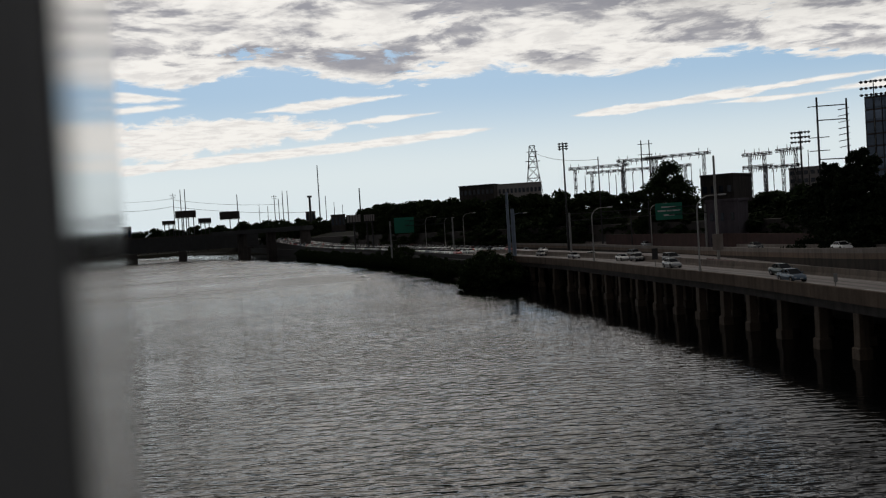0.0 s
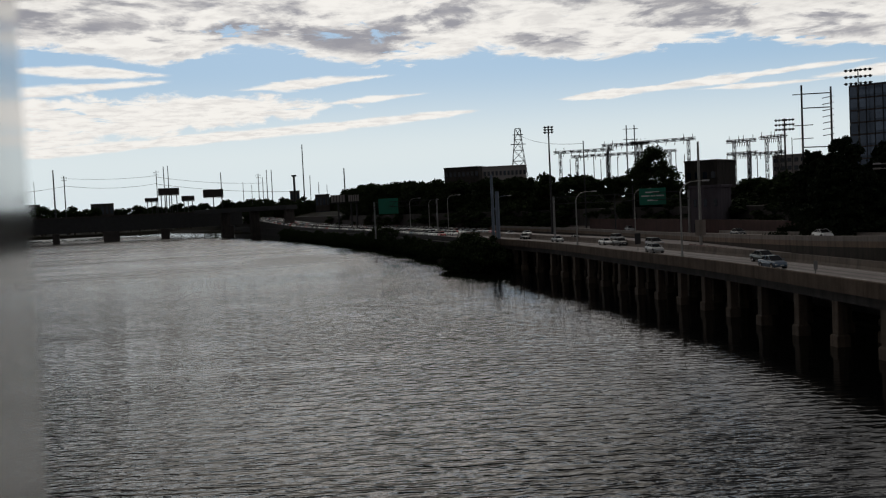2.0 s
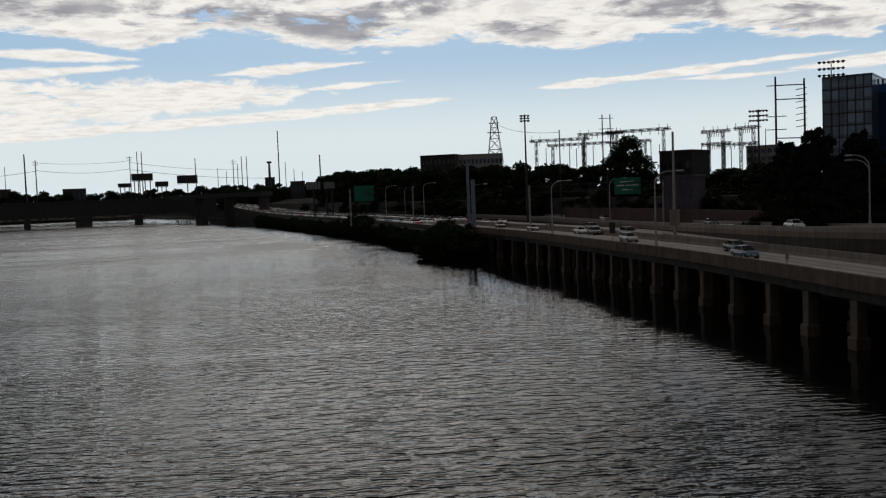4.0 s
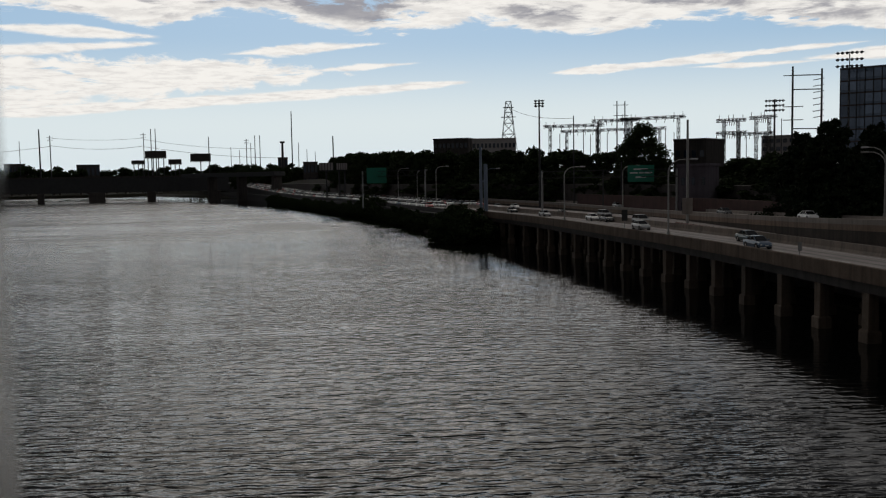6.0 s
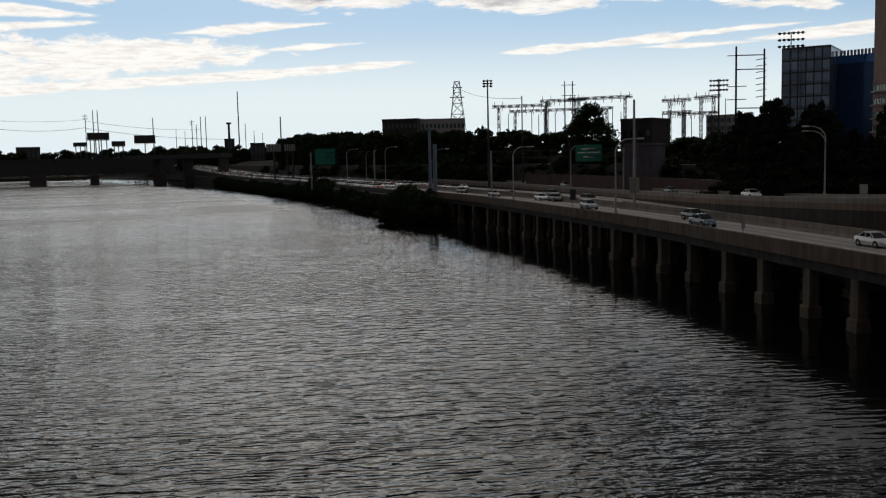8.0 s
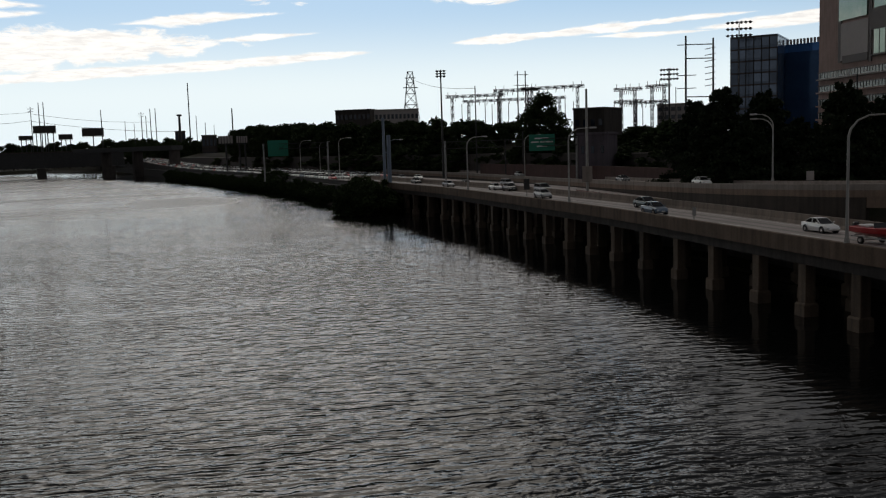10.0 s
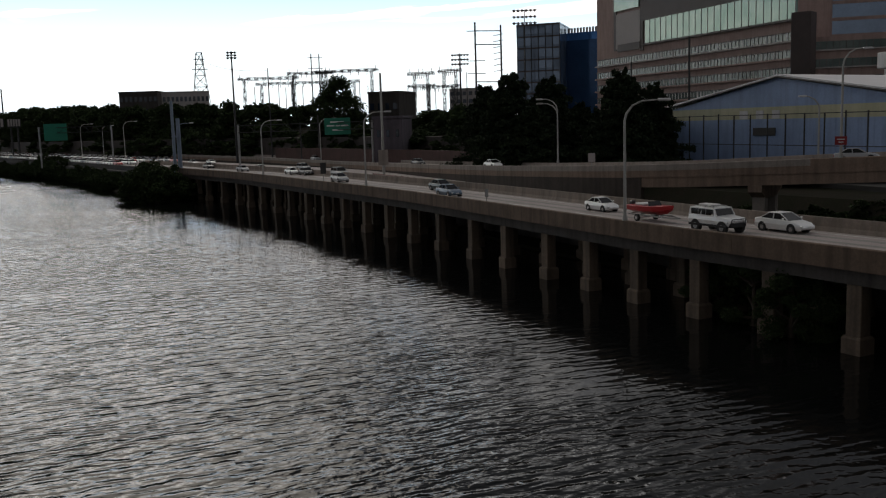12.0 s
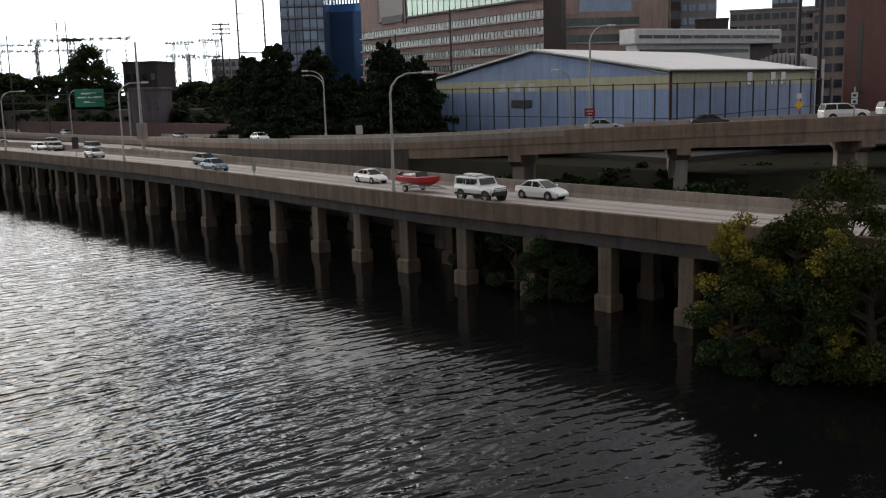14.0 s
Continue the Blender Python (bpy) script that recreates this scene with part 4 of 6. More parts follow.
for z, w in ((0.12, 0.3), (-0.12, 0.2)):
    part("writing", boxed((-w, -0.176, z - 0.035), (w, -0.171, z + 0.035), m), SIGN_WHITE, red)
part("bracket", boxed((-0.05, -0.145, -0.1), (0.05, 0.0, 0.1), m), STEEL, red)
street_lamp(P(48.6, 88, 6.0), up_at(88, 1.05), -80, 1.6)


def pole(p, top, r=0.16, label="tall plain dark utility pole", mat=DARK_STEEL, arms=()):
    ob = thing("utility_pole", label, "pole", "utility poles", at=p)
    part("shaft", rod(bmesh.new(), (0, 0, -0.5), (0, 0, top - p[2]), r * 1.25, r * 0.8, n=7), mat, ob)
    for z, w in arms:
        part("cross_arm", boxed((-w, -0.09, top - p[2] - z - 0.1), (w, 0.09, top - p[2] - z + 0.1)), mat, ob)
        for x in (-w * 0.9, -w * 0.45, w * 0.45, w * 0.9):
            part("insulator", rod(bmesh.new(), (x, 0, top - p[2] - z - 0.7), (x, 0, top - p[2] - z - 0.1), 0.08, n=5), mat, ob)
    return ob


lamp3 = P(17.95, 118, 5.0)
mast3 = pole(lamp3, up_at(118, 3.75), 0.2, "tall grey metal pole with sign boxes beside the road", ALUMINIUM)
part("sign_box", boxed((-0.75, -0.4, 2.0), (0.75, -0.1, 4.3), Matrix.Rotation(-radians(18), 4, "Z"), bevel=0.03), PALE_CONCRETE, mast3, "pale blank sign box")
for az, d, top, r in ((9.9, 205, 4.28, 0.17), (13.0, 240, 5.22, 0.2), (13.56, 240, 5.2, 0.2), (-27.67, 560, 3.70, 0.5), (-27.0, 600, 3.27, 0.4), (-20.45, 610, 3.72, 0.35), (-20.15, 612, 3.75, 0.35), (-20.95, 600, 3.45, 0.3), (-16.53, 560, 3.17, 0.35), (-13.9, 640, 2.99, 0.35),
                      (-13.6, 640, 2.7, 0.3), (-13.3, 640, 3.23, 0.35), (-12.95, 640, 3.23, 0.35), (-10.66, 620, 4.96, 0.45), (-10.2, 650, 2.7, 0.3), (-9.6, 650, 2.2, 0.3), (-7.7, 500, 3.14, 0.45), (-15.0, 640, 2.4, 0.25), (-28.9, 620, 2.9, 0.25), (-14.4, 640, 2.2, 0.25), (-9.0, 650, 2.0, 0.25),
                      (40.0, 150, 5.45, 0.22), (36.0, 165, 3.9, 0.2), (22.1, 170, 1.0, 0.12), (19.3, 190, 0.6, 0.15), (26.7, 150, -0.6, 0.1), (12.0, 175, 0.4, 0.15), (13.3, 175, 0.9, 0.15)):
    pole(P(az, d, 5.0), up_at(d, top), r, arms=((1.2, 2.2), (3.0, 1.8)) if az in (-20.95, -27.0, -13.9) else ())


def flood_mast(az, d, el, cols, rows, w, roof_z=None):
    """A sports floodlight: a mast with rows of lamps."""
    z0 = roof_z or 5.0
    ob = thing("floodlight_mast", "tall steel floodlight mast with rows of lamps", "floodlight", "floodlight masts", at=P(az, d, z0), turn=-az * S)
    top = up_at(d, el) - z0
    part("mast", rod(bmesh.new(), (0, 0, -0.5), (0, 0, top), 0.32, 0.16, n=8), DARK_STEEL, ob)
    for r in range(rows):
        z = top - 0.3 - r * 1.5 * w / 6
        part("cross_arm", boxed((-w / 2, -0.1, z - 0.1), (w / 2, 0.1, z + 0.1)), DARK_STEEL, ob)
        for c in range(cols):
            x = -w / 2 + w * (c + 0.5) / cols
            bm = rod(bmesh.new(), (x, -0.1, z + 0.1), (x, -0.55, z - 0.15), 0.16, 0.36 * w / cols, n=8)
            part("lamp", bm, DARK_STEEL, ob)


flood_mast(7.42, 200, 5.5, 3, 3, 2.6)
flood_mast(23.75, 185, 4.95, 6, 3, 4.2)
flood_mast(28.45, 292, 7.85, 6, 3, 9.0, roof_z=6.0)

# ---------- green direction signs on their gantries ----------


def gantry(az0, d0, az1, d1, z, signs, label):
    ob = thing("sign_gantry", label, "sign gantry")
    a, b = P(az0, d0, z), P(az1, d1, z)
    for p in (a, b):
        part("post", rod(bmesh.new(), (p.x, p.y, 4.5), (p.x, p.y, z + 1.6), 0.22, n=8), STEEL, ob)
    for dz in (0, 1.4):
        for dy in (-0.5, 0.5):
            part("chord", rod(bmesh.new(), a + Vector((0, dy, dz)), b + Vector((0, dy, dz)), 0.08), DARK_STEEL, ob)
    n = 14
    for i in range(n):
        u, v = a.lerp(b, i / n), a.lerp(b, (i + 1) / n)
        part("brace", rod(bmesh.new(), u + Vector((0, -0.5, 1.4 * (i % 2))), v + Vector((0, -0.5, 1.4 * ((i + 1) % 2))), 0.05, n=5), DARK_STEEL, ob)
    for az, w, zc, h, bars in signs:
        c = P(az, d0 + (d1 - d0) * (az - az0) / (az1 - az0) - 0.9, zc)
        m = Matrix.Translation(c) @ Matrix.Rotation(-radians(az * S), 4, "Z")
        sg = part("sign_panel", boxed((-w / 2, -0.06, -h / 2), (w / 2, 0.06, h / 2), m, bevel=0.03), SIGN_GREEN, ob, "green direction sign")
        for x0, x1, z0, z1 in bars:
            part("writing", boxed((x0 * w, -0.075, z0 * h), (x1 * w, -0.064, z1 * h), m), SIGN_WHITE, sg)
    return ob


LINES = [(-0.28, 0.25, 0.22, 0.30), (-0.42, -0.12, 0.0, 0.08), (-0.06, 0.10, 0.0, 0.08), (0.14, 0.42, 0.0, 0.08), (-0.2, 0.2, -0.26, -0.18)]
gantry(7.6, 165, 17.2, 150, 12.4, [(14.69, 5.0, 13.05, 3.2, LINES)], "steel truss gantry with a green direction sign")
gantry(-5.6, 225, -1.0, 212, 13.6, [(-4.57, 5.6, 13.8, 4.4, [])], "steel truss gantry with a dark green sign seen far off")
post2 = thing("gantry_post", "blue-grey steel gantry post beside the road parapet", "post", at=edge_at(3.1))
part("post", rod(bmesh.new(), (0, 0, -1.5), (0, 0, up_at(168, 2.1) - 5.85), 0.34, 0.28, n=10), BLUE_STEEL, post2)
part("post", rod(bmesh.new(), (1.1, 1.5, -1.5), (1.1, 1.5, up_at(168, 0.9) - 5.85), 0.42, 0.4, n=10), BLUE_STEEL, post2)
part("bracket", boxed((-0.1, -0.1, 6.0), (1.2, 1.6, 6.3)), BLUE_STEEL, post2)
for az, o, h in ((13.55, 0.5, 2.3), (25.5, 0.2, 1.0)):
    x, y, z = edge_at(az, o)
    sg = thing("road_sign", "small plain sign seen from behind on the parapet", "sign", "small parapet signs", at=(x, y, z - 0.1))
    part("post", rod(bmesh.new(), (0, 0, -0.6), (0, 0, h), 0.05), STEEL, sg)
    part("panel", boxed((-0.17 * h, -0.08, h * 0.45), (0.17 * h, -0.05, h + 0.2), bevel=0.02), DARK_STEEL if h > 1 else STEEL, sg)
k = near_on(RAMP_LINE, 33.2)
p = RAMP_LINE[k]
sg = thing("road_sign", "small pale sign seen from behind on the ramp wall", "sign", "small parapet signs", at=(p.x + 0.1, p.y + 0.1, p.z - 0.05))
part("post", rod(bmesh.new(), (0, 0, -0.3), (0, 0, 1.2), 0.05), STEEL, sg)
part("panel", boxed((-0.4, -0.06, 0.4), (0.4, -0.03, 1.3), bevel=0.02), PALE_PANEL, sg)
for az, kind in ((64.2, "yellow"), (67.6, "white")):
    p, s = ramp_at(az, RW - 0.05 if kind == "yellow" else 0.1)
    sg = thing("road_sign", "yellow diamond warning sign on a post" if kind == "yellow" else "small white and black sign on a post", "sign", at=(p.x, p.y, p.z - 0.05), turn=-az * S)
    part("post", rod(bmesh.new(), (0, 0, -0.3), (0, 0, 2.6), 0.06), STEEL, sg)
    if kind == "yellow":
        part("panel", boxed((-0.32, -0.1, -0.32), (0.32, -0.07, 0.32), Matrix.Translation((0, 0, 1.0)) @ Matrix.Rotation(radians(45), 4, "Y"), bevel=0.02), SIGN_YELLOW, sg)
        part("panel", boxed((-0.25, -0.1, 1.6), (0.25, -0.07, 2.1)), WHITE_PANEL, sg)
    else:
        for z in (1.1, 1.65):
            part("panel", boxed((-0.27, -0.1, z), (0.27, -0.07, z + 0.48), bevel=0.02), SIGN_WHITE, sg)
            part("symbol", boxed((-0.14, -0.11, z + 0.12), (0.14, -0.101, z + 0.33)), DARK_STEEL, sg)
rail = thing("guard_rail", "dark red-brown guard rail at the gore", "guard rail")
g0, g1 = plan((34.6, 112, 5.05), (36.2, 96, 5.05))
for i in range(9):
    p = g0.lerp(g1, i / 8)
    part("rail_post", boxed((p.x - 0.1, p.y - 0.1, 5.0), (p.x + 0.1, p.y + 0.1, 5.9)), DARK_STEEL, rail)
for z in (5.35, 5.75):
    part("rail", rod(bmesh.new(), g0 + Vector((0, 0, z - 5.05)), g1 + Vector((0, 0, z - 5.05)), 0.13), material("rust_red_rail", (0.16, 0.05, 0.04), 0.7), rail)


# ---------- buildings ----------
def facade(name, label, p, q, depth, z0, z1, wall, floors, bays, glass, win_w=0.6, win_h=0.55, roof_mat=None, sides_too=True, sill=False, pane_mullions=0):
    """A block with its windows set into frames floor by floor."""
    ob = thing(name, label, "building")
    m, w = front(p, q)
    part("wall", boxed((0, 0, z0), (w, depth, z1), m, bevel=0.02), wall, ob)
    part("roof", boxed((-0.2, -0.2, z1), (w + 0.2, depth + 0.2, z1 + 0.5), m, bevel=0.05), roof_mat or wall, ob)
    fh, bw = (z1 - z0) / floors, w / bays
    pane = boxed((-bw * win_w / 2, -0.12, 0), (bw * win_w / 2, 0.1, fh * win_h), bevel=0.0)
    me = bpy.data.meshes.new("window")
    pane.to_mesh(me)
    pane.free()
    me.materials.append(glass)
    for f in range(floors):
        for b in range(bays):
            o = new("window", me)
            o.parent = ob
            o.matrix_basis = m @ Matrix.Translation((bw * (b + 0.5), 0, z0 + fh * (f + 0.25)))
    return ob, m, w


# glass office tower and its blue neighbour
t1, m, w = facade("office_tower", "dark glass office tower with pale vertical fins", P(27.9, 300), P(30.95, 297.5), 26, 6, up_at(300, 6.72), TOWER_GLASS, 10, 6, TOWER_GLASS, 0.86, 0.72)
for i in range(7):
    part("fin", boxed((w * i / 6 - 0.12, -0.35, 6), (w * i / 6 + 0.12, -0.125, up_at(300, 6.72)), m), DARK_STEEL, t1)
for j in range(5):
    part("fin", boxed((-0.3, 2 + j * 4.6, 6), (-0.02, 4.2 + j * 4.6, up_at(300, 6.6)), m), PALE_PANEL, t1, "pale metal fin")
for f in range(11):
    z = 6 + (up_at(300, 6.72) - 6) * f / 10
    part("floor_band", boxed((0, -0.22, z - 0.25), (w, -0.13, z + 0.25), m), DARK_BRONZE, t1)
t2, m, w = facade("office_tower", "blue glass office tower with rooftop screens", P(30.97, 312), P(34.4, 306), 24, 6, up_at(310, 6.0), BLUE_GLASS, 10, 5, BLUE_GLASS, 0.9, 0.8)
part("dark_wing", boxed((3.4, -1.5, 6), (w, -0.13, up_at(310, 5.55)), m), NAVY_GLASS, t2, "dark blue glass wing")
for i in range(14):
    part("screen_bar", boxed((0.6 + i * 1.25, 0.3, up_at(310, 6.0) + 0.5), (1.35 + i * 1.25, 0.8, up_at(310, 6.0) + 2.4), m), PALE_PANEL, t2)

# the large hospital block, seen along its front
hp, hq = P(33.48, 243), P(46.9, 183)
hosp = thing("hospital_building", "pink brick and pale panel hospital block with ribbon windows", "building")
m, w = front(hp, hq)
HT = 62.0
part("wall", boxed((0, 0.6, 5), (w, 40, HT), m), PINK_BRICK, hosp)


def h_at(u, el):
    """Height over the ground at a share u of the front, for a line of sight at that angle."""
    return up_at(hp.lerp(hq, u).length * S, el)


def share(az):
    lo, hi = 0.0, 1.0
    for _ in range(40):
        c = (lo + hi) / 2
        v = hp.lerp(hq, c)
        lo, hi = (c, hi) if bearing(v) < az else (lo, c)
    return lo


uL, uG, uGr = share(34.9), share(36.9), 1.0
zg0, zg1 = h_at(uG, 5.14), h_at(uG, 6.70)
part("glass_band", boxed((uG * w, 0.1, zg0), (w, 0.7, zg1), m), GREEN_GLASS, hosp, "long green glass band")
for i in range(24):
    x = uG * w + (w - uG * w) * i / 23
    part("mullion", boxed((x - 0.05, 0.0, zg0), (x + 0.05, 0.1, zg1), m), PALE_PANEL, hosp)
part("glass_band", boxed((uG * w, 0.1, zg1 + 5.5), (w, 0.7, zg1 + 11), m), GREEN_GLASS, hosp, "long green glass band")
part("dark_band", boxed((uG * w - 1.2, 0.15, zg1), (w, 0.68, zg1 + 5.5), m), DARK_BRONZE, hosp, "dark cladding band")
part("ledge", boxed((uG * w - 1.2, -0.3, zg0 - 0.5), (w, 0.62, zg0), m), DARK_BRONZE, hosp)
# recesses are raised dark strips, their shade put into the colour
part("recess_shade", boxed((uL * w - 1.6, 0.3, h_at(uL, 4.7)), (uL * w, 0.62, HT), m), DARK_BRONZE, hosp)
part("pale_panel", boxed((uL * w, 0.2, h_at(uL, 4.8)), (uG * w - 2.6, 0.62, h_at(uL, 7.2)), m), PALE_PANEL, hosp)
part("dark_panel", boxed((uL * w + 0.8, 0.14, h_at(uL, 4.6)), (uG * w - 2.6, 0.6, h_at(uL, 5.1)), m), DARK_BRONZE, hosp)
part("recess_shade", boxed((uG * w - 2.6, 0.3, h_at(uG, 4.7)), (uG * w - 1.2, 0.62, HT), m), DARK_BRONZE, hosp)
part("upper_window", boxed((uL * w - 1.0, 0.12, h_at(uL, 7.4)), (uG * w - 3.2, 0.62, h_at(uL, 9.4)), m), GREEN_GLASS, hosp)
# ribbon windows of the lower floors
base = h_at(share(33.9), 3.79)
for f in range(6):
    zt = base + 1.2 - f * 3.75
    part("ribbon_window", boxed((0.8, 0.35, zt - 1.6), (w, 0.65, zt), m), RIBBON_GLASS, hosp, "ribbon window with pale blinds")
    part("ledge", boxed((0, -0.25, zt - 2.0), (w + 0.3, 0.62, zt - 1.6), m), PALE_PANEL if f < 1 else PINK_BRICK, hosp)
    # raised dark strip above each window row, shade put into its colour
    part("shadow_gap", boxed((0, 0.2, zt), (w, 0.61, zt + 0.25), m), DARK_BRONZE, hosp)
    random.seed(30 + f)
    for i in range(64):
        x = 0.8 + (w - 1.0) * i / 63
        part("blind" if random.random() < 0.6 else "mullion", boxed((x, 0.22, zt - 1.58 + random.choice((0, 0, 0.4))), (x + random.choice((0.12, 0.12, 0.5)), 0.345, zt - 0.02), m), WHITE_PANEL, hosp)
# stair tower and the flat front round the corner
m2, w2 = front(P(46.75, 182.5), P(48.0, 181.5))
part("stair_tower", boxed((0, -1.0, 5), (w2, 3, h_at(1.0, 6.6)), m2, bevel=0.05), DARK_BRONZE, hosp, "dark clad stair tower")
m3, w3 = front(P(48.0, 184), P(53.4, 186))
wing = thing("hospital_wing", "pink brick hospital wing with green ribbon windows", "building")
wz = up_at(184, 4.95)
part("wall", boxed((0, 0.5, 5), (w3, 30, wz), m3), PINK_BRICK, wing)
for f in range(5):
    zt = wz - 1.0 - f * 3.75
    part("ribbon_window", boxed((0.3, 0.25, zt - 1.7), (w3, 0.6, zt), m3), RIBBON_GLASS, wing)
    part("ledge", boxed((0, 0.0, zt - 2.0), (w3, 0.5, zt - 1.7), m3), PALE_PANEL, wing)
    for i in range(14):
        x = 0.3 + (w3 - 0.4) * i / 13
        part("mullion", boxed((x, 0.15, zt - 1.7), (x + 0.1, 0.25, zt), m3), DARK_BRONZE, wing)
part("glass_storey", boxed((1, 5, wz), (w3 - 1, 28, wz + 14), m3), TOWER_GLASS, wing, "set back green-blue glass storeys")
for f in range(4):
    part("floor_band", boxed((0.9, 4.9, wz + f * 3.6), (w3 - 0.9, 5.0, wz + f * 3.6 + 0.7), m3), PINK_BRICK, wing)

# white block with two long window bands
wb = thing("white_building", "low white panel building with two long window bands", "building")
m, w = front(P(53.1, 161), P(62.9, 184))
za, zb = up_at(160, 3.8), up_at(160, 2.72)
part("upper_storey", boxed((0, 0, zb), (w, 5, za), m, bevel=0.15), WHITE_PANEL, wb)
part("window_band", boxed((0.8, -0.06, zb + 1.1), (w - 0.6, 0.1, zb + 1.75), m), DARK_GLASS, wb)
part("lower_storey", boxed((1.6, 1.2, 5), (w * 0.8, 4.8, zb), m), WHITE_PANEL, wb)
part("window_band", boxed((2.2, 1.1, zb - 1.75), (w * 0.8 - 0.5, 1.25, zb - 1.0), m), DARK_GLASS, wb)
part("dark_side", boxed((w * 0.8 + 0.02, 2, 5), (w - 0.5, 4.8, zb), m), DARK_BRONZE, wb)
for i in range(12):
    part("mullion", boxed((0.8 + i * (w - 1.6) / 11, -0.1, zb + 1.1), (0.95 + i * (w - 1.6) / 11, -0.061, zb + 1.75), m), WHITE_PANEL, wb)
# towers behind it
for lab, a0, a1, d, e0, wl, gl, fl, by in (("dark brown slab tower with pale fins", 51.6, 56.2, 215, 12.0, DARK_BRONZE, DARK_GLASS, 12, 6), ("grey glass tower with pale panels", 55.4, 58.6, 230, 9.0, PALE_PANEL, TOWER_GLASS, 12, 5),
                                        ("long grey office block with window bands", 59.5, 67.0, 225, 4.6, PALE_PANEL, DARK_GLASS, 8, 14), ("dark glass office block", 62.2, 64.0, 260, 6.4, DARK_GLASS, TOWER_GLASS, 10, 4), ("dark windowless plant block", 57.2, 59.4, 205, 4.1, DARK_BRONZE, DARK_BRONZE, 4, 3), ("beige stone office block with small windows", 64.9, 67.5, 200, 7.5, BEIGE, DARK_GLASS, 9, 4)):
    b, m, w = facade("office_block", lab, P(a0, d), P(a1, d), 24, 6, up_at(d, e0), wl, fl, by, gl, 0.8, 0.5)
    if "fins" in lab:
        for i in (1, 3, 5):
            part("fin", boxed((w * i / 6, -0.5, 6), (w * i / 6 + 0.35, -0.13, up_at(d, e0)), m), PALE_PANEL, b)
dm = thing("arched_roof", "ribbed grey barrel roof of a low hall", "roof")
m, w = front(P(61.3, 145), P(64.6, 142.7))
bm = bmesh.new()
for i in range(12):
    a0, a1 = math.pi * i / 12, math.pi * (i + 1) / 12
    box(bm, (w * i / 12 + 0.1, 0, 5), (w * (i + 1) / 12 - 0.1, 10, up_at(144, 1.2) + 1.3 * math.sin((a0 + a1) / 2)), m)
part("roof", bm, PALE_PANEL, dm)
# brick tower at the edge
bt, m, w = facade("brick_building", "dark red brick building with narrow upright windows", P(66.9, 112), P(76.8, 98), 25, 5, 34, BRICK, 6, 4, DARK_GLASS, 0.22, 0.0001)
for i in range(3):
    part("window_slot", boxed((2.2 + i * 5, -0.02, 9.5), (3.0 + i * 5, 0.1, 20), m, bevel=0.0), TYRE, bt, "narrow upright dark window")
# steel portal behind the shed
pf = thing("steel_portal", "dark steel twin-post portal behind the shed", "portal")
pa, pb = P(64.0, 135, 5), P(65.35, 134, 5)
for p in (pa, pb):
    part("post", rod(bmesh.new(), p, p + Vector((0, 0, 24)), 0.35, n=8), DARK_STEEL, pf)
for z in (13.2, 17.8):
    part("cross_beam", rod(bmesh.new(), pa + Vector((0, 0, z)), pb + Vector((0, 0, z + 0.6)), 0.15), DARK_STEEL, pf)

# ---------- the blue shed and its fence ----------
C, G, F = (p.xy for p in plan((78.4, 53.6), (78.4, 97.5), (122, 56.5)))
ALONG = F - C
shed = thing("sports_shed", "large blue metal shed with a white pitched roof", "shed")
EAVE, RIDGE, GZ = 14.25, 17.75, 5.0
mid = (C + G) / 2
gm, gw = front(G, C)
fm, fw = front(C, F)


def quad_prism(bm, pts, thick):
    n = len(pts)
    lo = [bm.verts.new(p) for p in pts]
    hi = [bm.verts.new(Vector(p) + Vector(thick)) for p in pts]
    bm.faces.new(lo)
    bm.faces.new(hi[::-1])
    for k in range(n):
        bm.faces.new((lo[k], lo[(k + 1) % n], hi[(k + 1) % n], hi[k]))
    return bm


BAND0 = EAVE - 2.05
part("gable_wall", boxed((0, 0, GZ), (gw, 0.3, BAND0), gm), BLUE_METAL, shed, "blue sheet metal wall")
part("band", boxed((0, 0.004, BAND0), (gw, 0.3, EAVE - 0.45), gm), CREAM, shed, "cream band under the eaves")
bm = bmesh.new()
quad_prism(bm, [gm @ Vector((0, 0.002, EAVE - 0.45)), gm @ Vector((gw, 0.002, EAVE - 0.45)), gm @ Vector((gw / 2, 0.002, RIDGE - 0.05))], (0.3, 0, 0))
part("gable", bm, BLUE_METAL, shed, "blue gable")
part("side_wall", boxed((0, 0, GZ), (fw, 0.3, BAND0), fm), BLUE_METAL, shed)
part("band", boxed((0, 0.004, BAND0), (fw, 0.3, EAVE), fm), CREAM, shed, "cream band under the eaves")
for i in range(40):
    x = gw * i / 40
    part("rib", boxed((x, -0.018, GZ), (x + 0.12, 0, BAND0 - 0.02), gm), BLUE_METAL, shed)
for i in range(24):
    x = fw * i / 24
    part("rib", boxed((x, -0.018, GZ), (x + 0.12, 0, BAND0 - 0.02), fm), BLUE_METAL, shed)
for x0, x1 in ((0.335, 0.37), (0.405, 0.435), (0.47, 0.50)):
    part("vent", boxed((gw * x0, -0.06, BAND0 + 0.05), (gw * x1, 0, EAVE - 0.9), gm), WHITE_PANEL, shed, "white panel")
part("dark_sign", boxed((gw * 0.395, -0.14, 10.0), (gw * 0.485, 0, 11.05), gm, bevel=0.02), DARK_STEEL, shed, "dark blank signboard")
for x0 in (0.45, 0.62, 0.70):
    part("band_window", boxed((fw * x0, -0.06, BAND0 + 0.1), (fw * x0 + 1.8, 0, EAVE - 0.25), fm), DARK_GLASS, shed)
bm = bmesh.new()
over = 0.5
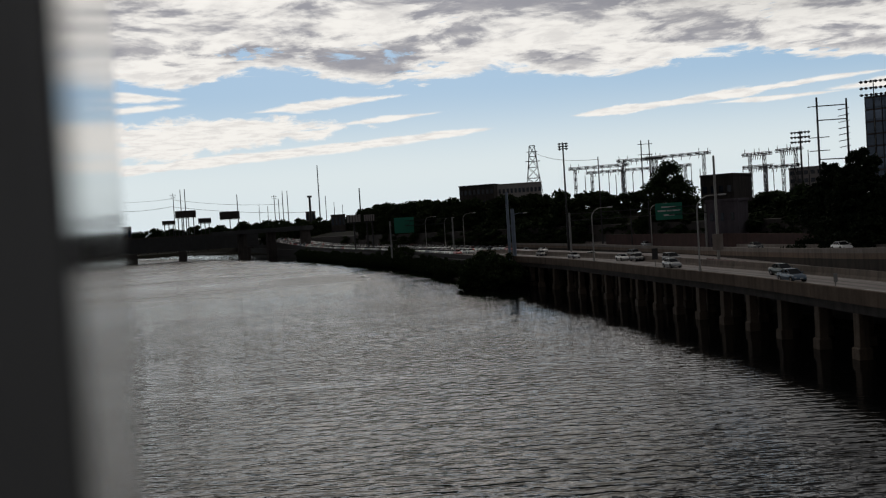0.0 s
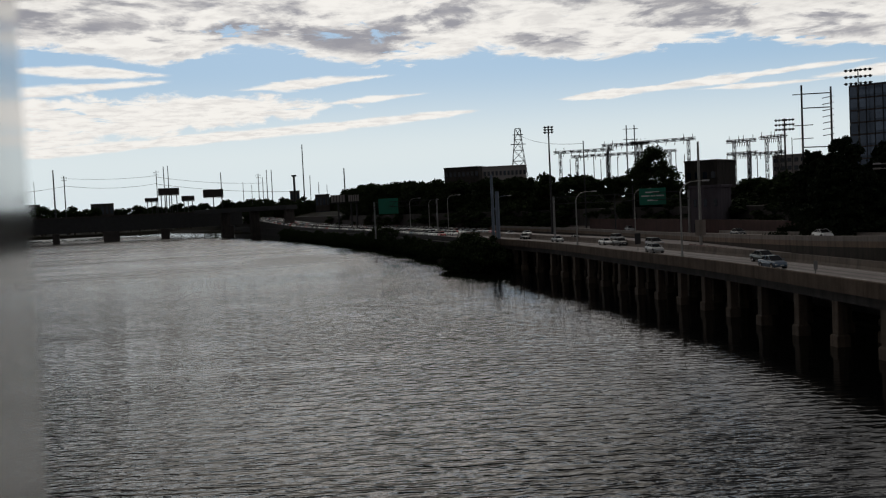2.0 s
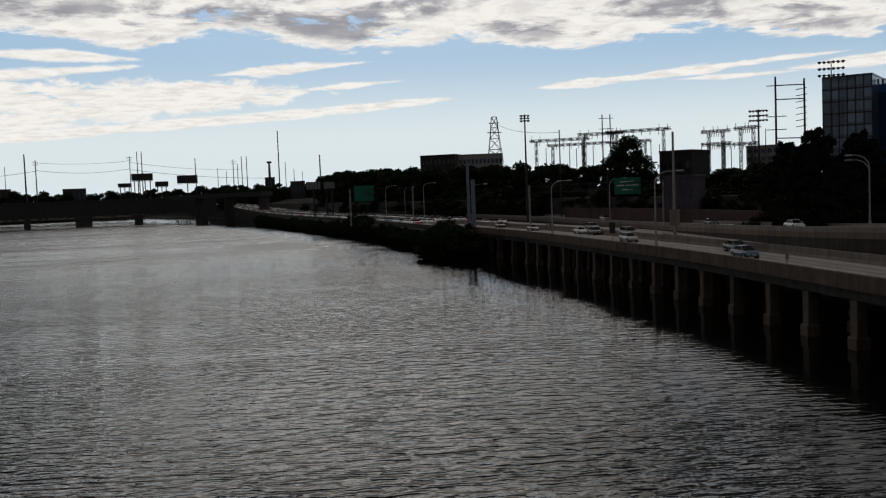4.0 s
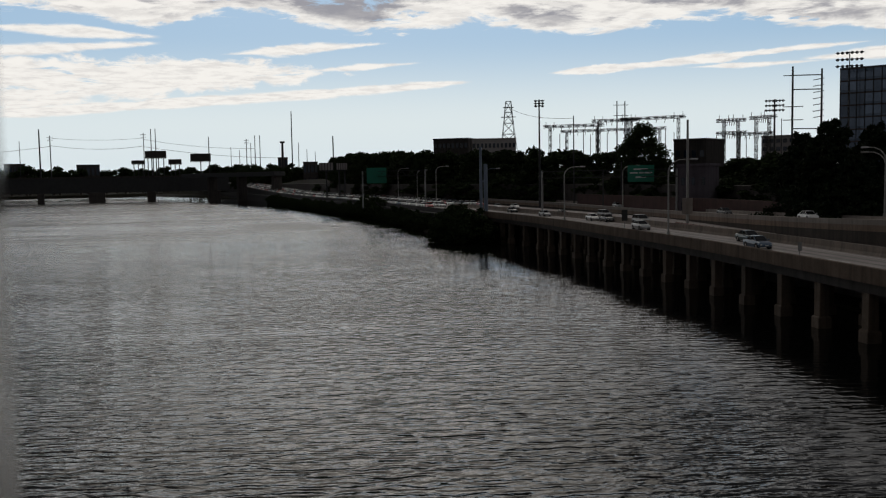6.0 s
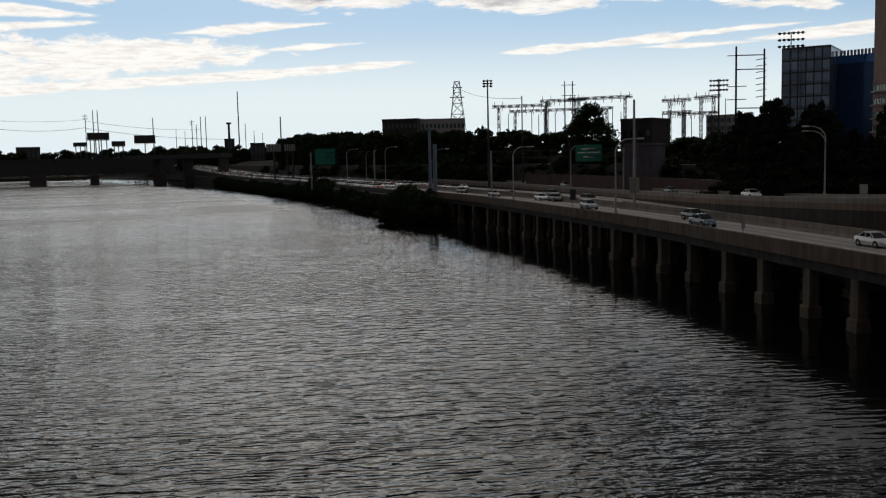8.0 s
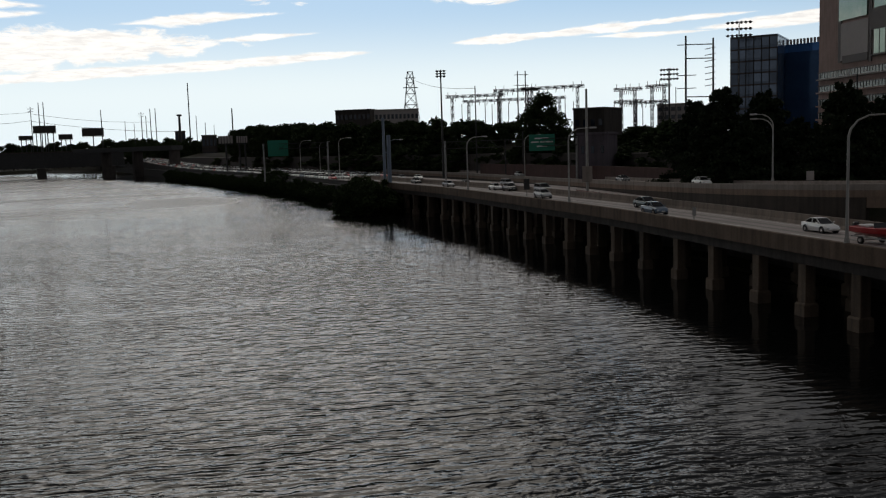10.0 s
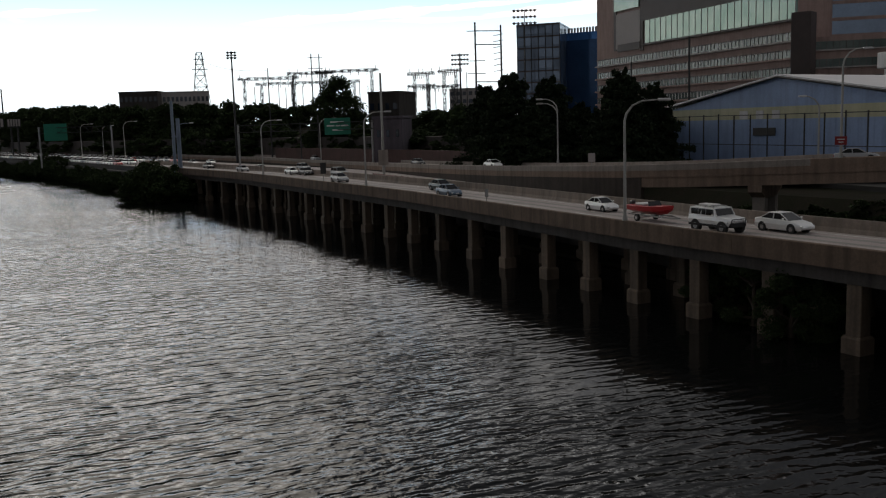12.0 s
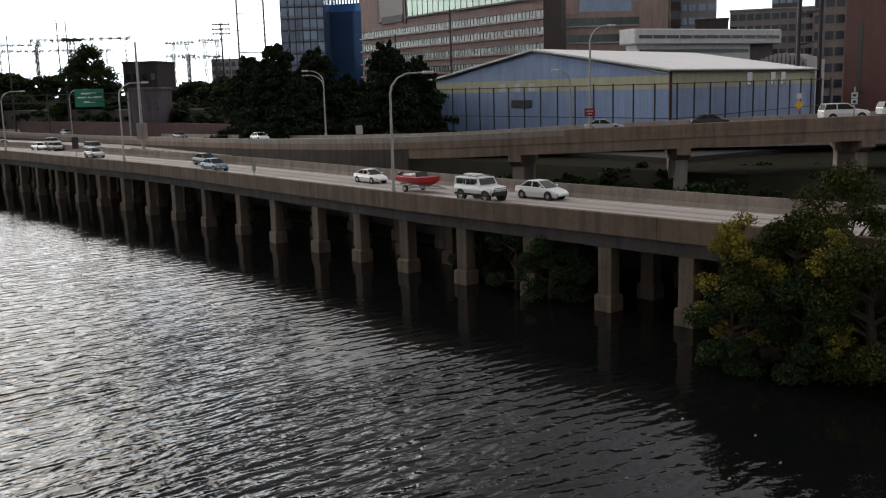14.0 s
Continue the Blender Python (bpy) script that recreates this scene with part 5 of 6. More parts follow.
quad_prism(bm, [Vector((C.x - over, C.y - over, EAVE)), Vector((F.x, F.y - over, EAVE)), Vector((mid.x + ALONG.x, mid.y + ALONG.y, RIDGE + 0.05)), Vector((mid.x - over, mid.y, RIDGE))], (0, 0, 0.22))
part("roof_slope", bm, WHITE_ROOF, shed, "white roof slope")
bm = bmesh.new()
quad_prism(bm, [Vector((G.x - over, G.y + over, EAVE)), Vector((G.x + ALONG.x, G.y + ALONG.y + over, EAVE)), Vector((mid.x + ALONG.x, mid.y + ALONG.y, RIDGE + 0.05)), Vector((mid.x - over, mid.y, RIDGE))], (0, 0, 0.22))
part("roof_slope", bm, WHITE_ROOF, shed, "white roof slope")
for a, b in (((C.x - over - 0.05, C.y - over, EAVE - 0.1), (mid.x - over - 0.05, mid.y, RIDGE - 0.1)), ((G.x - over - 0.05, G.y + over, EAVE - 0.1), (mid.x - over - 0.05, mid.y, RIDGE - 0.1)), ((C.x - over, C.y - over - 0.05, EAVE), (F.x, F.y - over - 0.05, EAVE))):
    part("gutter", rod(bmesh.new(), a, b, 0.15), DARK_STEEL, shed, "dark eaves trim")
part("corner_post", boxed((C.x - 0.12, C.y - 0.12, GZ), (C.x + 0.12, C.y + 0.12, EAVE)), BRICK, shed)
fence = thing("court_fence", "tall dark wire fence posts round the shed", "fence")
FT = 12.9
fpts = []
f0, f1, f2 = plan((75.6, 99), (75.6, 50.8), (121, 53.6))
for i in range(17):
    fpts.append(f0.lerp(f1, i / 16))
for i in range(1, 13):
    fpts.append(f1.lerp(f2, i / 12))
for p in fpts:
    part("fence_post", rod(bmesh.new(), (p.x, p.y, 4.6), (p.x, p.y, FT + random.uniform(-0.1, 0.15)), 0.10, n=6), DARK_STEEL, fence)
for z in (FT - 0.1, 8.9):
    for a, b in ((f0, f1), (f1, f2)):
        part("fence_rail", rod(bmesh.new(), (a.x, a.y, z), (b.x, b.y, z), 0.055, n=5), DARK_STEEL, fence)
tagged(link("yard", boxed((74, 70, 1.0), (190, 160, 5.0)), YARD), "dark asphalt yard under the shed", "ground", kind="structure")

# ---------- blocks and walls on the west bank ----------
facade("warehouse", "dark flat-roofed warehouse block", P(17.0, 195), P(19.2, 192.5), 12, 5, up_at(192, 2.3), DARK_WALL, 3, 4, DARK_GLASS, 0.5, 0.3)
facade("brick_house", "grey rendered low house beside the road", P(17.3, 150), P(19.4, 148.4), 6, 5, up_at(148, 0.45), material("mauve_render", (0.14, 0.12, 0.14), 0.9, streaks=0.3), 2, 3, DARK_GLASS, 0.3, 0.3)
facade("flat_building", "long dark flat-roofed building behind trees", P(-0.35, 330), P(2.2, 326), 25, 5, up_at(328, 2.75), DARK_WALL, 5, 8, DARK_GLASS, 0.6, 0.4)
facade("flat_building", "long pale flat-roofed building behind trees", P(2.2, 330), P(5.7, 330), 25, 5, up_at(330, 2.7), PALE_PANEL, 5, 12, DARK_GLASS, 0.6, 0.4)
facade("office_block", "small grey office block with windows", P(22.9, 270), P(25.1, 268), 18, 6, up_at(269, 2.38), PALE_PANEL, 7, 5, DARK_GLASS, 0.6, 0.5)
facade("far_building", "far low pale building on the skyline", P(-9.9, 560), P(-8.85, 560), 15, 6, up_at(560, 1.25), DARK_WALL, 2, 4, DARK_GLASS)
facade("far_building", "far low pale building on the skyline", P(-7.6, 540), P(-6.6, 540), 15, 6, up_at(540, 1.2), PALE_PANEL, 2, 4, DARK_GLASS)
facade("far_building", "far dark building with a stack", P(-11.7, 620), P(-11.0, 620), 15, 6, up_at(620, 1.6), DARK_WALL, 3, 3, DARK_GLASS)
facade("far_building", "far low flat shed on the skyline", P(-25.4, 680), P(-23.9, 680), 20, 6, up_at(680, 1.25), DARK_WALL, 2, 5, DARK_GLASS)
facade("far_building", "far low flat shed on the skyline", P(-29.9, 690), P(-28.6, 690), 20, 6, up_at(690, 1.35), DARK_WALL, 2, 5, DARK_GLASS)
stack = pole(P(-11.35, 615, 6), up_at(615, 2.75), 1.0, "thick dark chimney stack far off")
part("cap", rod(bmesh.new(), (0, 0, up_at(615, 2.75) - 7), (0, 0, up_at(615, 2.75) - 5.6), 1.9, n=8), DARK_STEEL, stack)
# railway wall and embankment behind the road
wl = smooth_path(plan((-112, 545, 0), (-70, 440, 0), (-30, 330, 0), (2, 265, 0), (28, 225, 0), (46, 180, 0), (54, 140, 0), (58, 112, 0), (62, 96, 0)), 6.0)
tagged(link("wall_railway", sweep(bmesh.new(), wl, [(0, 0), (0.2, 10.5), (1.0, 10.6), (1.0, 0)]), DARK_WALL), "dark stained railway retaining wall", "retaining wall", kind="structure")
tagged(link("embankment", sweep(bmesh.new(), wl, [(1.05, 4), (1.05, 10.3), (14, 13.0), (48, 13.5), (120, 13.0), (170, 5)]), EARTH), "dark scrub-covered railway embankment", "embankment", kind="structure")
bw = smooth_path(plan((36, 186, 0), (43, 166, 0), (47, 150, 0), (52, 128, 0), (55, 106, 0)), 3.0)
tagged(link("wall_brick", sweep(bmesh.new(), bw, [(-3, 4.6), (-3, 8.4), (-2.5, 8.4), (-2.5, 4.6)]), WALL_BRICK), "low red brick wall behind the slip road", "wall", kind="structure")


# ---------- substation, pylons and wires ----------
def lattice(bm, a, b, w, n, r):
    """An open square truss from a to b."""
    a, b = Vector(a), Vector(b)
    d = (b - a).normalized()
    s = d.orthogonal().normalized()
    t = d.cross(s)
    cs = [s * w / 2 + t * w / 2, s * w / 2 - t * w / 2, -s * w / 2 - t * w / 2, -s * w / 2 + t * w / 2]
    for c in cs:
        rod(bm, a + c, b + c, r, n=4)
    for i in range(n):
        u, v = a.lerp(b, i / n), a.lerp(b, (i + 1) / n)
        for k in range(4):
            rod(bm, u + cs[k], v + cs[(k + 1) % 4], r * 0.7, n=3)


def switch_frame(a, b, top, leg=0.65, base=6.0, horns=True):
    ob = thing("substation_frame", "dark lattice steel switchyard frame with insulators", "switchgear", "substation frames")
    a, b = Vector((a[0], a[1], top)), Vector((b[0], b[1], top))
    n = max(2, round((b - a).length / 11) + 1)
    for i in range(n):
        p = a.lerp(b, i / (n - 1))
        bm = bmesh.new()
        lattice(bm, (p.x, p.y, base), (p.x, p.y, top), leg, 9, 0.075)
        part("column", bm, DARK_STEEL, ob)
        if horns:
            for o in (-1.3, 1.3):
                part("horn", rod(bmesh.new(), (p.x + o, p.y, top), (p.x + o, p.y, top + 1.5), 0.1, 0.07, n=5), DARK_STEEL, ob)
    bm = bmesh.new()
    d = (b - a).normalized()
    lattice(bm, a - d * 2.2, b + d * 2.2, 0.6, 4 * n, 0.08)
    part("beam", bm, DARK_STEEL, ob)
    for i in range(3 * n):
        p = a.lerp(b, (i + 0.5) / (3 * n))
        part("insulator", rod(bmesh.new(), p - Vector((0, 0, 0.4)), p - Vector((0.2, 0, 1.5)), 0.11, 0.08, n=6), DARK_STEEL, ob)


switch_frame(P(8.2, 252), P(11.6, 250), up_at(251, 3.55))
switch_frame(P(11.7, 246), P(14.0, 245), up_at(246, 3.85))
switch_frame(P(13.7, 240), P(17.3, 236), up_at(238, 3.95))
switch_frame(P(9.4, 275), P(16.0, 270), up_at(272, 3.2), horns=False)
switch_frame(P(20.4, 225), P(21.35, 224), up_at(224, 3.62))
switch_frame(P(20.4, 226), P(21.4, 225), up_at(224, 2.75), horns=False)
switch_frame(P(22.55, 224), P(23.4, 222), up_at(223, 3.75))
switch_frame(P(21.4, 240), P(23.2, 238), up_at(238, 2.65), horns=False)
for az, e in ((8.9, 3.0), (9.3, 2.8), (10.6, 3.1), (11.1, 2.9), (12.3, 3.0), (14.6, 3.0), (16.4, 3.2), (17.0, 2.9), (19.9, 2.6), (21.9, 2.5), (24.2, 3.6)):
    pole(P(az, 235, 6), up_at(235, e), 0.13, "thin dark switchyard mast")
hf = thing("tie_bar", "cross bars between two dark poles", "cross bar")
for e in (4.95, 4.2):
    part("bar", rod(bmesh.new(), P(12.75, 240, up_at(240, e)), P(13.8, 240, up_at(240, e - 0.02)), 0.1), DARK_STEEL, hf)

# lattice transmission tower
tw = thing("transmission_tower", "dark lattice steel transmission tower far behind the road", "transmission tower", at=P(5.17, 450, 6))
TH = up_at(450, 5.42) - 6
prof = [(0, 6.8), (TH * 0.45, 4.4), (TH * 0.8, 2.4), (TH, 1.5)]
for sx in (-1, 1):
    for sy in (-1, 1):
        part("leg", tube(bmesh.new(), [(sx * w, sy * w, z) for z, w in prof], 0.2, n=4), DARK_STEEL, tw)
bm = bmesh.new()
for i in range(8):
    z0, z1 = TH * i / 8, TH * (i + 1) / 8
    w0, w1 = (np.interp(z, [p[0] for p in prof], [p[1] for p in prof]) for z in (z0, z1))
    for sy in (-1, 1):
        rod(bm, (-w0, sy * w0, z0), (w1, sy * w1, z1), 0.11, n=4)
        rod(bm, (w0, sy * w0, z0), (-w1, sy * w1, z1), 0.11, n=4)
        rod(bm, (-w1, sy * w1, z1), (w1, sy * w1, z1), 0.11, n=4)
part("bracing", bm, DARK_STEEL, tw)
for z, w in ((TH * 0.82, 4.2), (TH * 0.93, 3.0)):
    part("cross_arm", rod(bmesh.new(), (-w, 0, z), (w, 0, z), 0.25, n=5), DARK_STEEL, tw)
# H-frame pylon before the glass tower
hp2 = thing("pylon", "two dark steel poles with cross bars and lines", "pylon")
pA, pB = P(24.9, 175, 5), P(26.75, 178, 5)
zA, zB = up_at(175, 7.1), up_at(178, 6.85)
for p, z in ((pA, zA), (pB, zB)):
    part("pole", rod(bmesh.new(), p, (p.x, p.y, z), 0.28, 0.2, n=8), DARK_STEEL, hp2)
for e in (6.5, 5.55, 2.9):
    part("cross_bar", rod(bmesh.new(), (pA.x, pA.y, up_at(175, e)), (pB.x, pB.y, up_at(178, e - 0.05)), 0.12, n=5), DARK_STEEL, hp2)
for e in (6.5, 4.4, 3.5):
    part("arm", rod(bmesh.new(), P(24.3, 175, up_at(175, e)), P(25.6, 175.5, up_at(175, e)), 0.09, n=5), DARK_STEEL, hp2)
for i in range(7):
    part("bracket", rod(bmesh.new(), P(26.2, 178, up_at(178, 3.6 + i * 0.42)), P(26.9, 178, up_at(178, 3.7 + i * 0.42)), 0.08, n=4), DARK_STEEL, hp2)


def cable(a, b, sag, r=0.05):
    a, b = Vector(a), Vector(b)
    ob = tagged(link("power_line", tube(bmesh.new(), [a.lerp(b, u / 10) - Vector((0, 0, sag * 4 * (u / 10) * (1 - u / 10))) for u in range(11)], r, n=4), DARK_STEEL), "thin sagging dark overhead power line", "cable", "power lines")
    return ob


cable(P(-40, 600, 38), P(-27.0, 600, up_at(600, 2.55)), 5, 0.16)
cable(P(-27.0, 600, up_at(600, 2.6)), P(-20.95, 600, up_at(600, 2.55)), 2.5, 0.16)
cable(P(-27.0, 600, up_at(600, 3.1)), P(-20.95, 600, up_at(600, 3.1)), 1.5, 0.12)
cable(P(-20.95, 600, up_at(600, 2.5)), P(-11.36, 620, up_at(620, 1.6)), 2.0, 0.16)
cable(P(-20.95, 600, up_at(600, 3.0)), P(-13.3, 640, up_at(640, 2.3)), 2.0, 0.12)
cable(P(5.17, 450, up_at(450, 5.0)), P(9.9, 205, up_at(205, 4.1)), 2.0, 0.08)

# ---------- far bridge, billboards ----------
fb = thing("river_bridge", "dark plate girder bridge across the river far off", "bridge")
b0, b1 = P(-34, 560), P(-15.2, 560)
bm, bw2 = front(b0, b1)
part("girder", boxed((0, 0, 6.7), (bw2, 9, 16.5), bm, bevel=0.1), DARK_STEEL, fb, "dark plate girder")
part("deck", boxed((0, -0.4, 16.5), (bw2, 9.4, 17.4), bm), DARK_WALL, fb)
for az0, az1 in ((-27.95, -27.5), (-24.7, -23.62), (-20.85, -20.25), (-16.3, -15.8), (-31.5, -31.0)):
    m, w = front(P(az0, 540), P(az1, 540))
    part("pier", boxed((0, 4, -1.5), (w, 22, 6.75), m, bevel=0.1), DARK_WALL, fb)
for i in range(40):
    part("stiffener", boxed((bw2 * i / 40, -0.2, 6.9), (bw2 * i / 40 + 0.35, 0, 16.4), bm), DARK_STEEL, fb)
ap = thing("overpass", "dark overpass crossing the road by the far bridge", "overpass")
m, w = front(P(-18.5, 545), P(-12.0, 470))
part("deck", boxed((0, 0, 15.5), (w, 8, 18.2), m, bevel=0.1), DARK_STEEL, ap)
for i in (0.3, 0.62, 0.97):
    part("pier", boxed((w * i - 1.2, 1, 0), (w * i + 1.2, 7, 15.6), m), DARK_WALL, ap)


def billboard(az0, az1, d, e0, e1, legs=3, pale=False):
    ob = thing("billboard", "large billboard seen from behind on steel legs", "billboard", "billboards")
    m, w = front(P(az0, d), P(az1, d))
    z0, z1 = up_at(d, e0), up_at(d, e1)
    part("panel", boxed((0, 0, z0), (w, 0.5, z1), m, bevel=0.05), PALE_PANEL if pale else DARK_WALL, ob)
    for i in range(legs):
        x = w * (i + 0.5) / legs
        part("leg", rod(bmesh.new(), m @ Vector((x, 0.8, 6)), m @ Vector((x, 0.8, z1 - 0.3)), 0.35, n=6), DARK_STEEL, ob)
    for i in range(6):
        part("frame_bar", boxed((w * i / 5 - 0.12, -0.2, z0 - 0.3), (w * i / 5 + 0.12, 0, z1), m), DARK_STEEL, ob)
    part("catwalk", boxed((0, -0.8, z0 - 0.5), (w, 0.4, z0 - 0.3), m), DARK_STEEL, ob)


billboard(-20.88, -19.47, 590, 1.70, 2.2, 4)
billboard(-21.8, -20.92, 620, 1.28, 1.55)
billboard(-19.32, -18.45, 630, 1.24, 1.6)
billboard(-17.82, -16.43, 575, 1.42, 1.98, 1)
billboard(-8.75, -7.72, 300, 0.66, 1.2, 1, True)
billboard(-7.5, -6.7, 310, 0.68, 1.15, 2, True)


# ---------- trees ----------
def leaf_mesh(name, centres, normals, sizes, mat, seed):
    """Many small folded leaves, one clump of four corners for each."""
    rng = np.random.default_rng(seed)
    n = len(centres)
    c = np.array(centres)
    a = rng.normal(size=(n, 3))
    a /= np.linalg.norm(a, axis=1, keepdims=True)
    b = np.cross(a, rng.normal(size=(n, 3)))
    b /= np.linalg.norm(b, axis=1, keepdims=True)
    s = np.array(sizes)[:, None]
    v = np.stack([c - a * s, c + b * s * 0.55, c + a * s, c - b * s * 0.55], 1).reshape(-1, 3)
    me = bpy.data.meshes.new(name)
    me.from_pydata(v.tolist(), [], [(4 * i, 4 * i + 1, 4 * i + 2, 4 * i + 3) for i in range(n)])
    me.materials.append(mat)
    return me


def broad_tree(label, h, r, seed, leaves=5000, size=0.3, mat=None, trunk=0.35, clumps=26, low=0.25):
    rng = np.random.default_rng(seed)
    ob = thing("tree", label, "tree", "trees on the bank")
    tips = []
    bm = bmesh.new()
    tube(bm, [(0, 0, -0.6), (0.1, 0, h * 0.2), (0.0, 0.15, h * 0.45), (0.1, 0.0, h * 0.8)], [r * 0.07 + 0.1, r * 0.055 + 0.06, r * 0.04 + 0.04, 0.05], n=7)
    for i in range(clumps):
        a = rng.uniform(0, math.tau)
        z = h * rng.uniform(low + 0.05, 0.97)
        k = math.sin(math.pi * min(1.0, max(0.1, (z / h - low) / (1 - low) * 0.85 + 0.12)))
        rad = r * k * rng.uniform(0.45, 1.0)
        tip = Vector((rad * math.cos(a), rad * math.sin(a), z))
        z0 = max(h * 0.15, z - rad * rng.uniform(0.5, 0.9))
        tube(bm, [(0, 0, z0), tip * 0.5 + Vector((0, 0, z0 * 0.45)), tip], [0.05 + r * 0.02, 0.04 + r * 0.01, 0.03], n=5)
        tips.append((tip, r * rng.uniform(0.2, 0.38)))
    part("trunk", bm, BARK, ob)
    cen = []
    for j in range(leaves):
        tip, rr = tips[rng.integers(len(tips))]
        d = rng.normal(size=3)
        d /= np.linalg.norm(d)
        cen.append(np.array(tip) + d * rr * rng.uniform(0.35, 1.05) * np.array((1.1, 1.1, 0.75)))
    o = new("crown", leaf_mesh("crown", cen, None, size * rng.uniform(0.6, 1.3, leaves), mat or LEAF_DARK, seed))
    o.parent = ob
    return ob


def conifer(label, h, r, seed, leaves=9000, size=0.23):
    rng = np.random.default_rng(seed)
    ob = thing("tree", label, "tree", "trees on the bank")
    bm = bmesh.new()
    rod(bm, (0, 0, -0.6), (0, 0, h), 0.35, 0.05, n=8)
    cen = []
    nb = 66
    for i in range(nb):
        z = h * (0.05 + 0.93 * i / nb)
        a = i * 2.39996 + rng.uniform(-0.3, 0.3)
        ln = r * (1 - i / nb) ** 0.58 * rng.uniform(0.6, 1.18) + 0.3
        pts = [Vector((0, 0, z)), Vector((math.cos(a), math.sin(a), 0)) * ln * 0.55 + Vector((0, 0, z + ln * 0.08)), Vector((math.cos(a), math.sin(a), 0)) * ln + Vector((0, 0, z + ln * 0.06 + rng.uniform(-0.3, 0.5)))]
        tube(bm, pts, [0.09, 0.06, 0.02], n=5)
        m = int(leaves / nb * (0.4 + 0.9 * ln / r))
        for j in range(m):
            u = rng.uniform(0.12, 1.03) ** 0.8
            p = pts[0].lerp(pts[2], u)
            side = rng.normal() * ln * 0.19 * (1.15 - u * 0.6)
            p = p + Vector((-math.sin(a), math.cos(a), 0)) * side + Vector((0, 0, rng.normal() * 0.2 + ln * 0.06 * math.sin(math.pi * u) - abs(side) * 0.22))
            cen.append(p)
    part("trunk", bm, BARK, ob)
    o = new("crown", leaf_mesh("crown", cen, None, size * rng.uniform(0.6, 1.4, len(cen)), LEAF_CONIFER, seed))
    o.parent = ob
    return ob


# the dark group behind the slip road
for az, d, el, r, seed, n in ((27.4, 112, 3.5, 6.8, 1, 34000), (30.2, 116, 3.05, 6.6, 2, 32000), (32.4, 120, 1.1, 4.6, 3, 20000), (35.4, 108, 3.3, 7.2, 4, 35000), (37.6, 112, 2.2, 5.6, 5, 22000), (25.6, 124, 2.6, 6.4, 6, 24000), (33.9, 112, 0.5, 4.8, 7, 19000), (29.0, 109, 1.0, 6.0, 8, 19000)):
    t = conifer("large dark spreading conifer behind the slip road", up_at(d, el) - 4.5, r, seed, n)
    t.matrix_basis = Matrix.Translation(P(az, d, 4.5))
t = broad_tree("large dark broadleaf tree before the substation", up_at(190, 3.4) - 5, 6.3, 21, 20000, 0.3, low=0.15, clumps=60)
t.matrix_basis = Matrix.Translation(P(14.9, 190, 5))
FOREST = [broad_tree("dark broadleaf tree on the railway bank", 12.0, 5.0, 40 + i, 3600, 0.5, low=0.08) for i in range(4)]
random.seed(9)
spots = []


def wall_far(az):
    """How far the railway wall stands in that direction."""
    return float(np.interp(az, (-9, -5.2, 0.4, 7.1, 14.3, 21, 27.4), (445, 331, 265, 227, 186, 150, 126)))


for i in range(46):
    az = -7.9 + i * 0.33
    spots.append((az + random.uniform(-0.15, 0.15), max(265, wall_far(az) + 12) + random.uniform(-2, 18), random.uniform(1.35, 1.7) if az < 0.2 else random.uniform(1.2, 1.6)))
for i in range(26):
    az = 7.2 + i * 0.72
    spots.append((az + random.uniform(-0.25, 0.25), 228 + random.uniform(-8, 10), random.uniform(1.1, 1.5) if az < 13 else random.uniform(0.6, 1.0) if az < 16.5 else random.uniform(-0.4, 0.1) if az < 21 else random.uniform(0.3, 0.7)))
for i in range(48):
    az = -8.5 + i * 0.74
    spots.append((az + random.uniform(-0.3, 0.3), wall_far(az) + random.uniform(3, 9), random.uniform(-0.6, 0.2) if az < 17 else random.uniform(-1.3, -0.5)))
for i in range(16):
    az = -8.0 + i * 1.1
    spots.append((az, wall_far(az) - random.uniform(2, 4), random.uniform(-1.2, -0.4)))
for i in range(14):
    az = 19.8 + i * 0.4
    spots.append((az, wall_far(az) + random.uniform(11, 24), random.uniform(0.1, 0.7)))
for i in range(51):
    az = -35.5 + i * 0.45
    spots.append((az + random.uniform(-0.2, 0.2), 690 + random.uniform(-20, 40), random.uniform(0.55, 0.9)))
for i in range(24):
    spots.append((-15 + i * 0.32, 600 + random.uniform(-20, 40), random.uniform(0.55, 0.9)))
for i, (az, d, el) in enumerate(spots):
    src = FOREST[i % 4]
    z0 = 10.0 if 10 < d - wall_far(az) < 90 and az < 23 else 5.0
    k = max(2.0, up_at(d, el) - z0) / 12.0
    m = Matrix.Translation(P(az, d, z0)) @ Matrix.Rotation(random.uniform(0, 6.28), 4, "Z") @ Matrix.Diagonal((max(k, 0.8) * random.uniform(0.9, 1.25), max(k, 0.8) * random.uniform(0.9, 1.25), k, 1))
    if i < 4:
        src.matrix_basis = m
    else:
        copy_thing(src, m)


# scrub on the water's edge
def bush(label, h, r, seed, leaves, size, mat):
    ob = broad_tree(label, h, r, seed, leaves, size, mat, clumps=22, low=0.02)
    ob.name = "bush"
    ob["category"], ob["group"] = "bush", "bushes by the water"
    return ob


SCRUB = [bush("dark overgrown bush by the river and under the ramp", 5.0, 3.4, 70 + i, 3600, 0.28, LEAF_DARK) for i in range(3)]
random.seed(21)
bi = 0
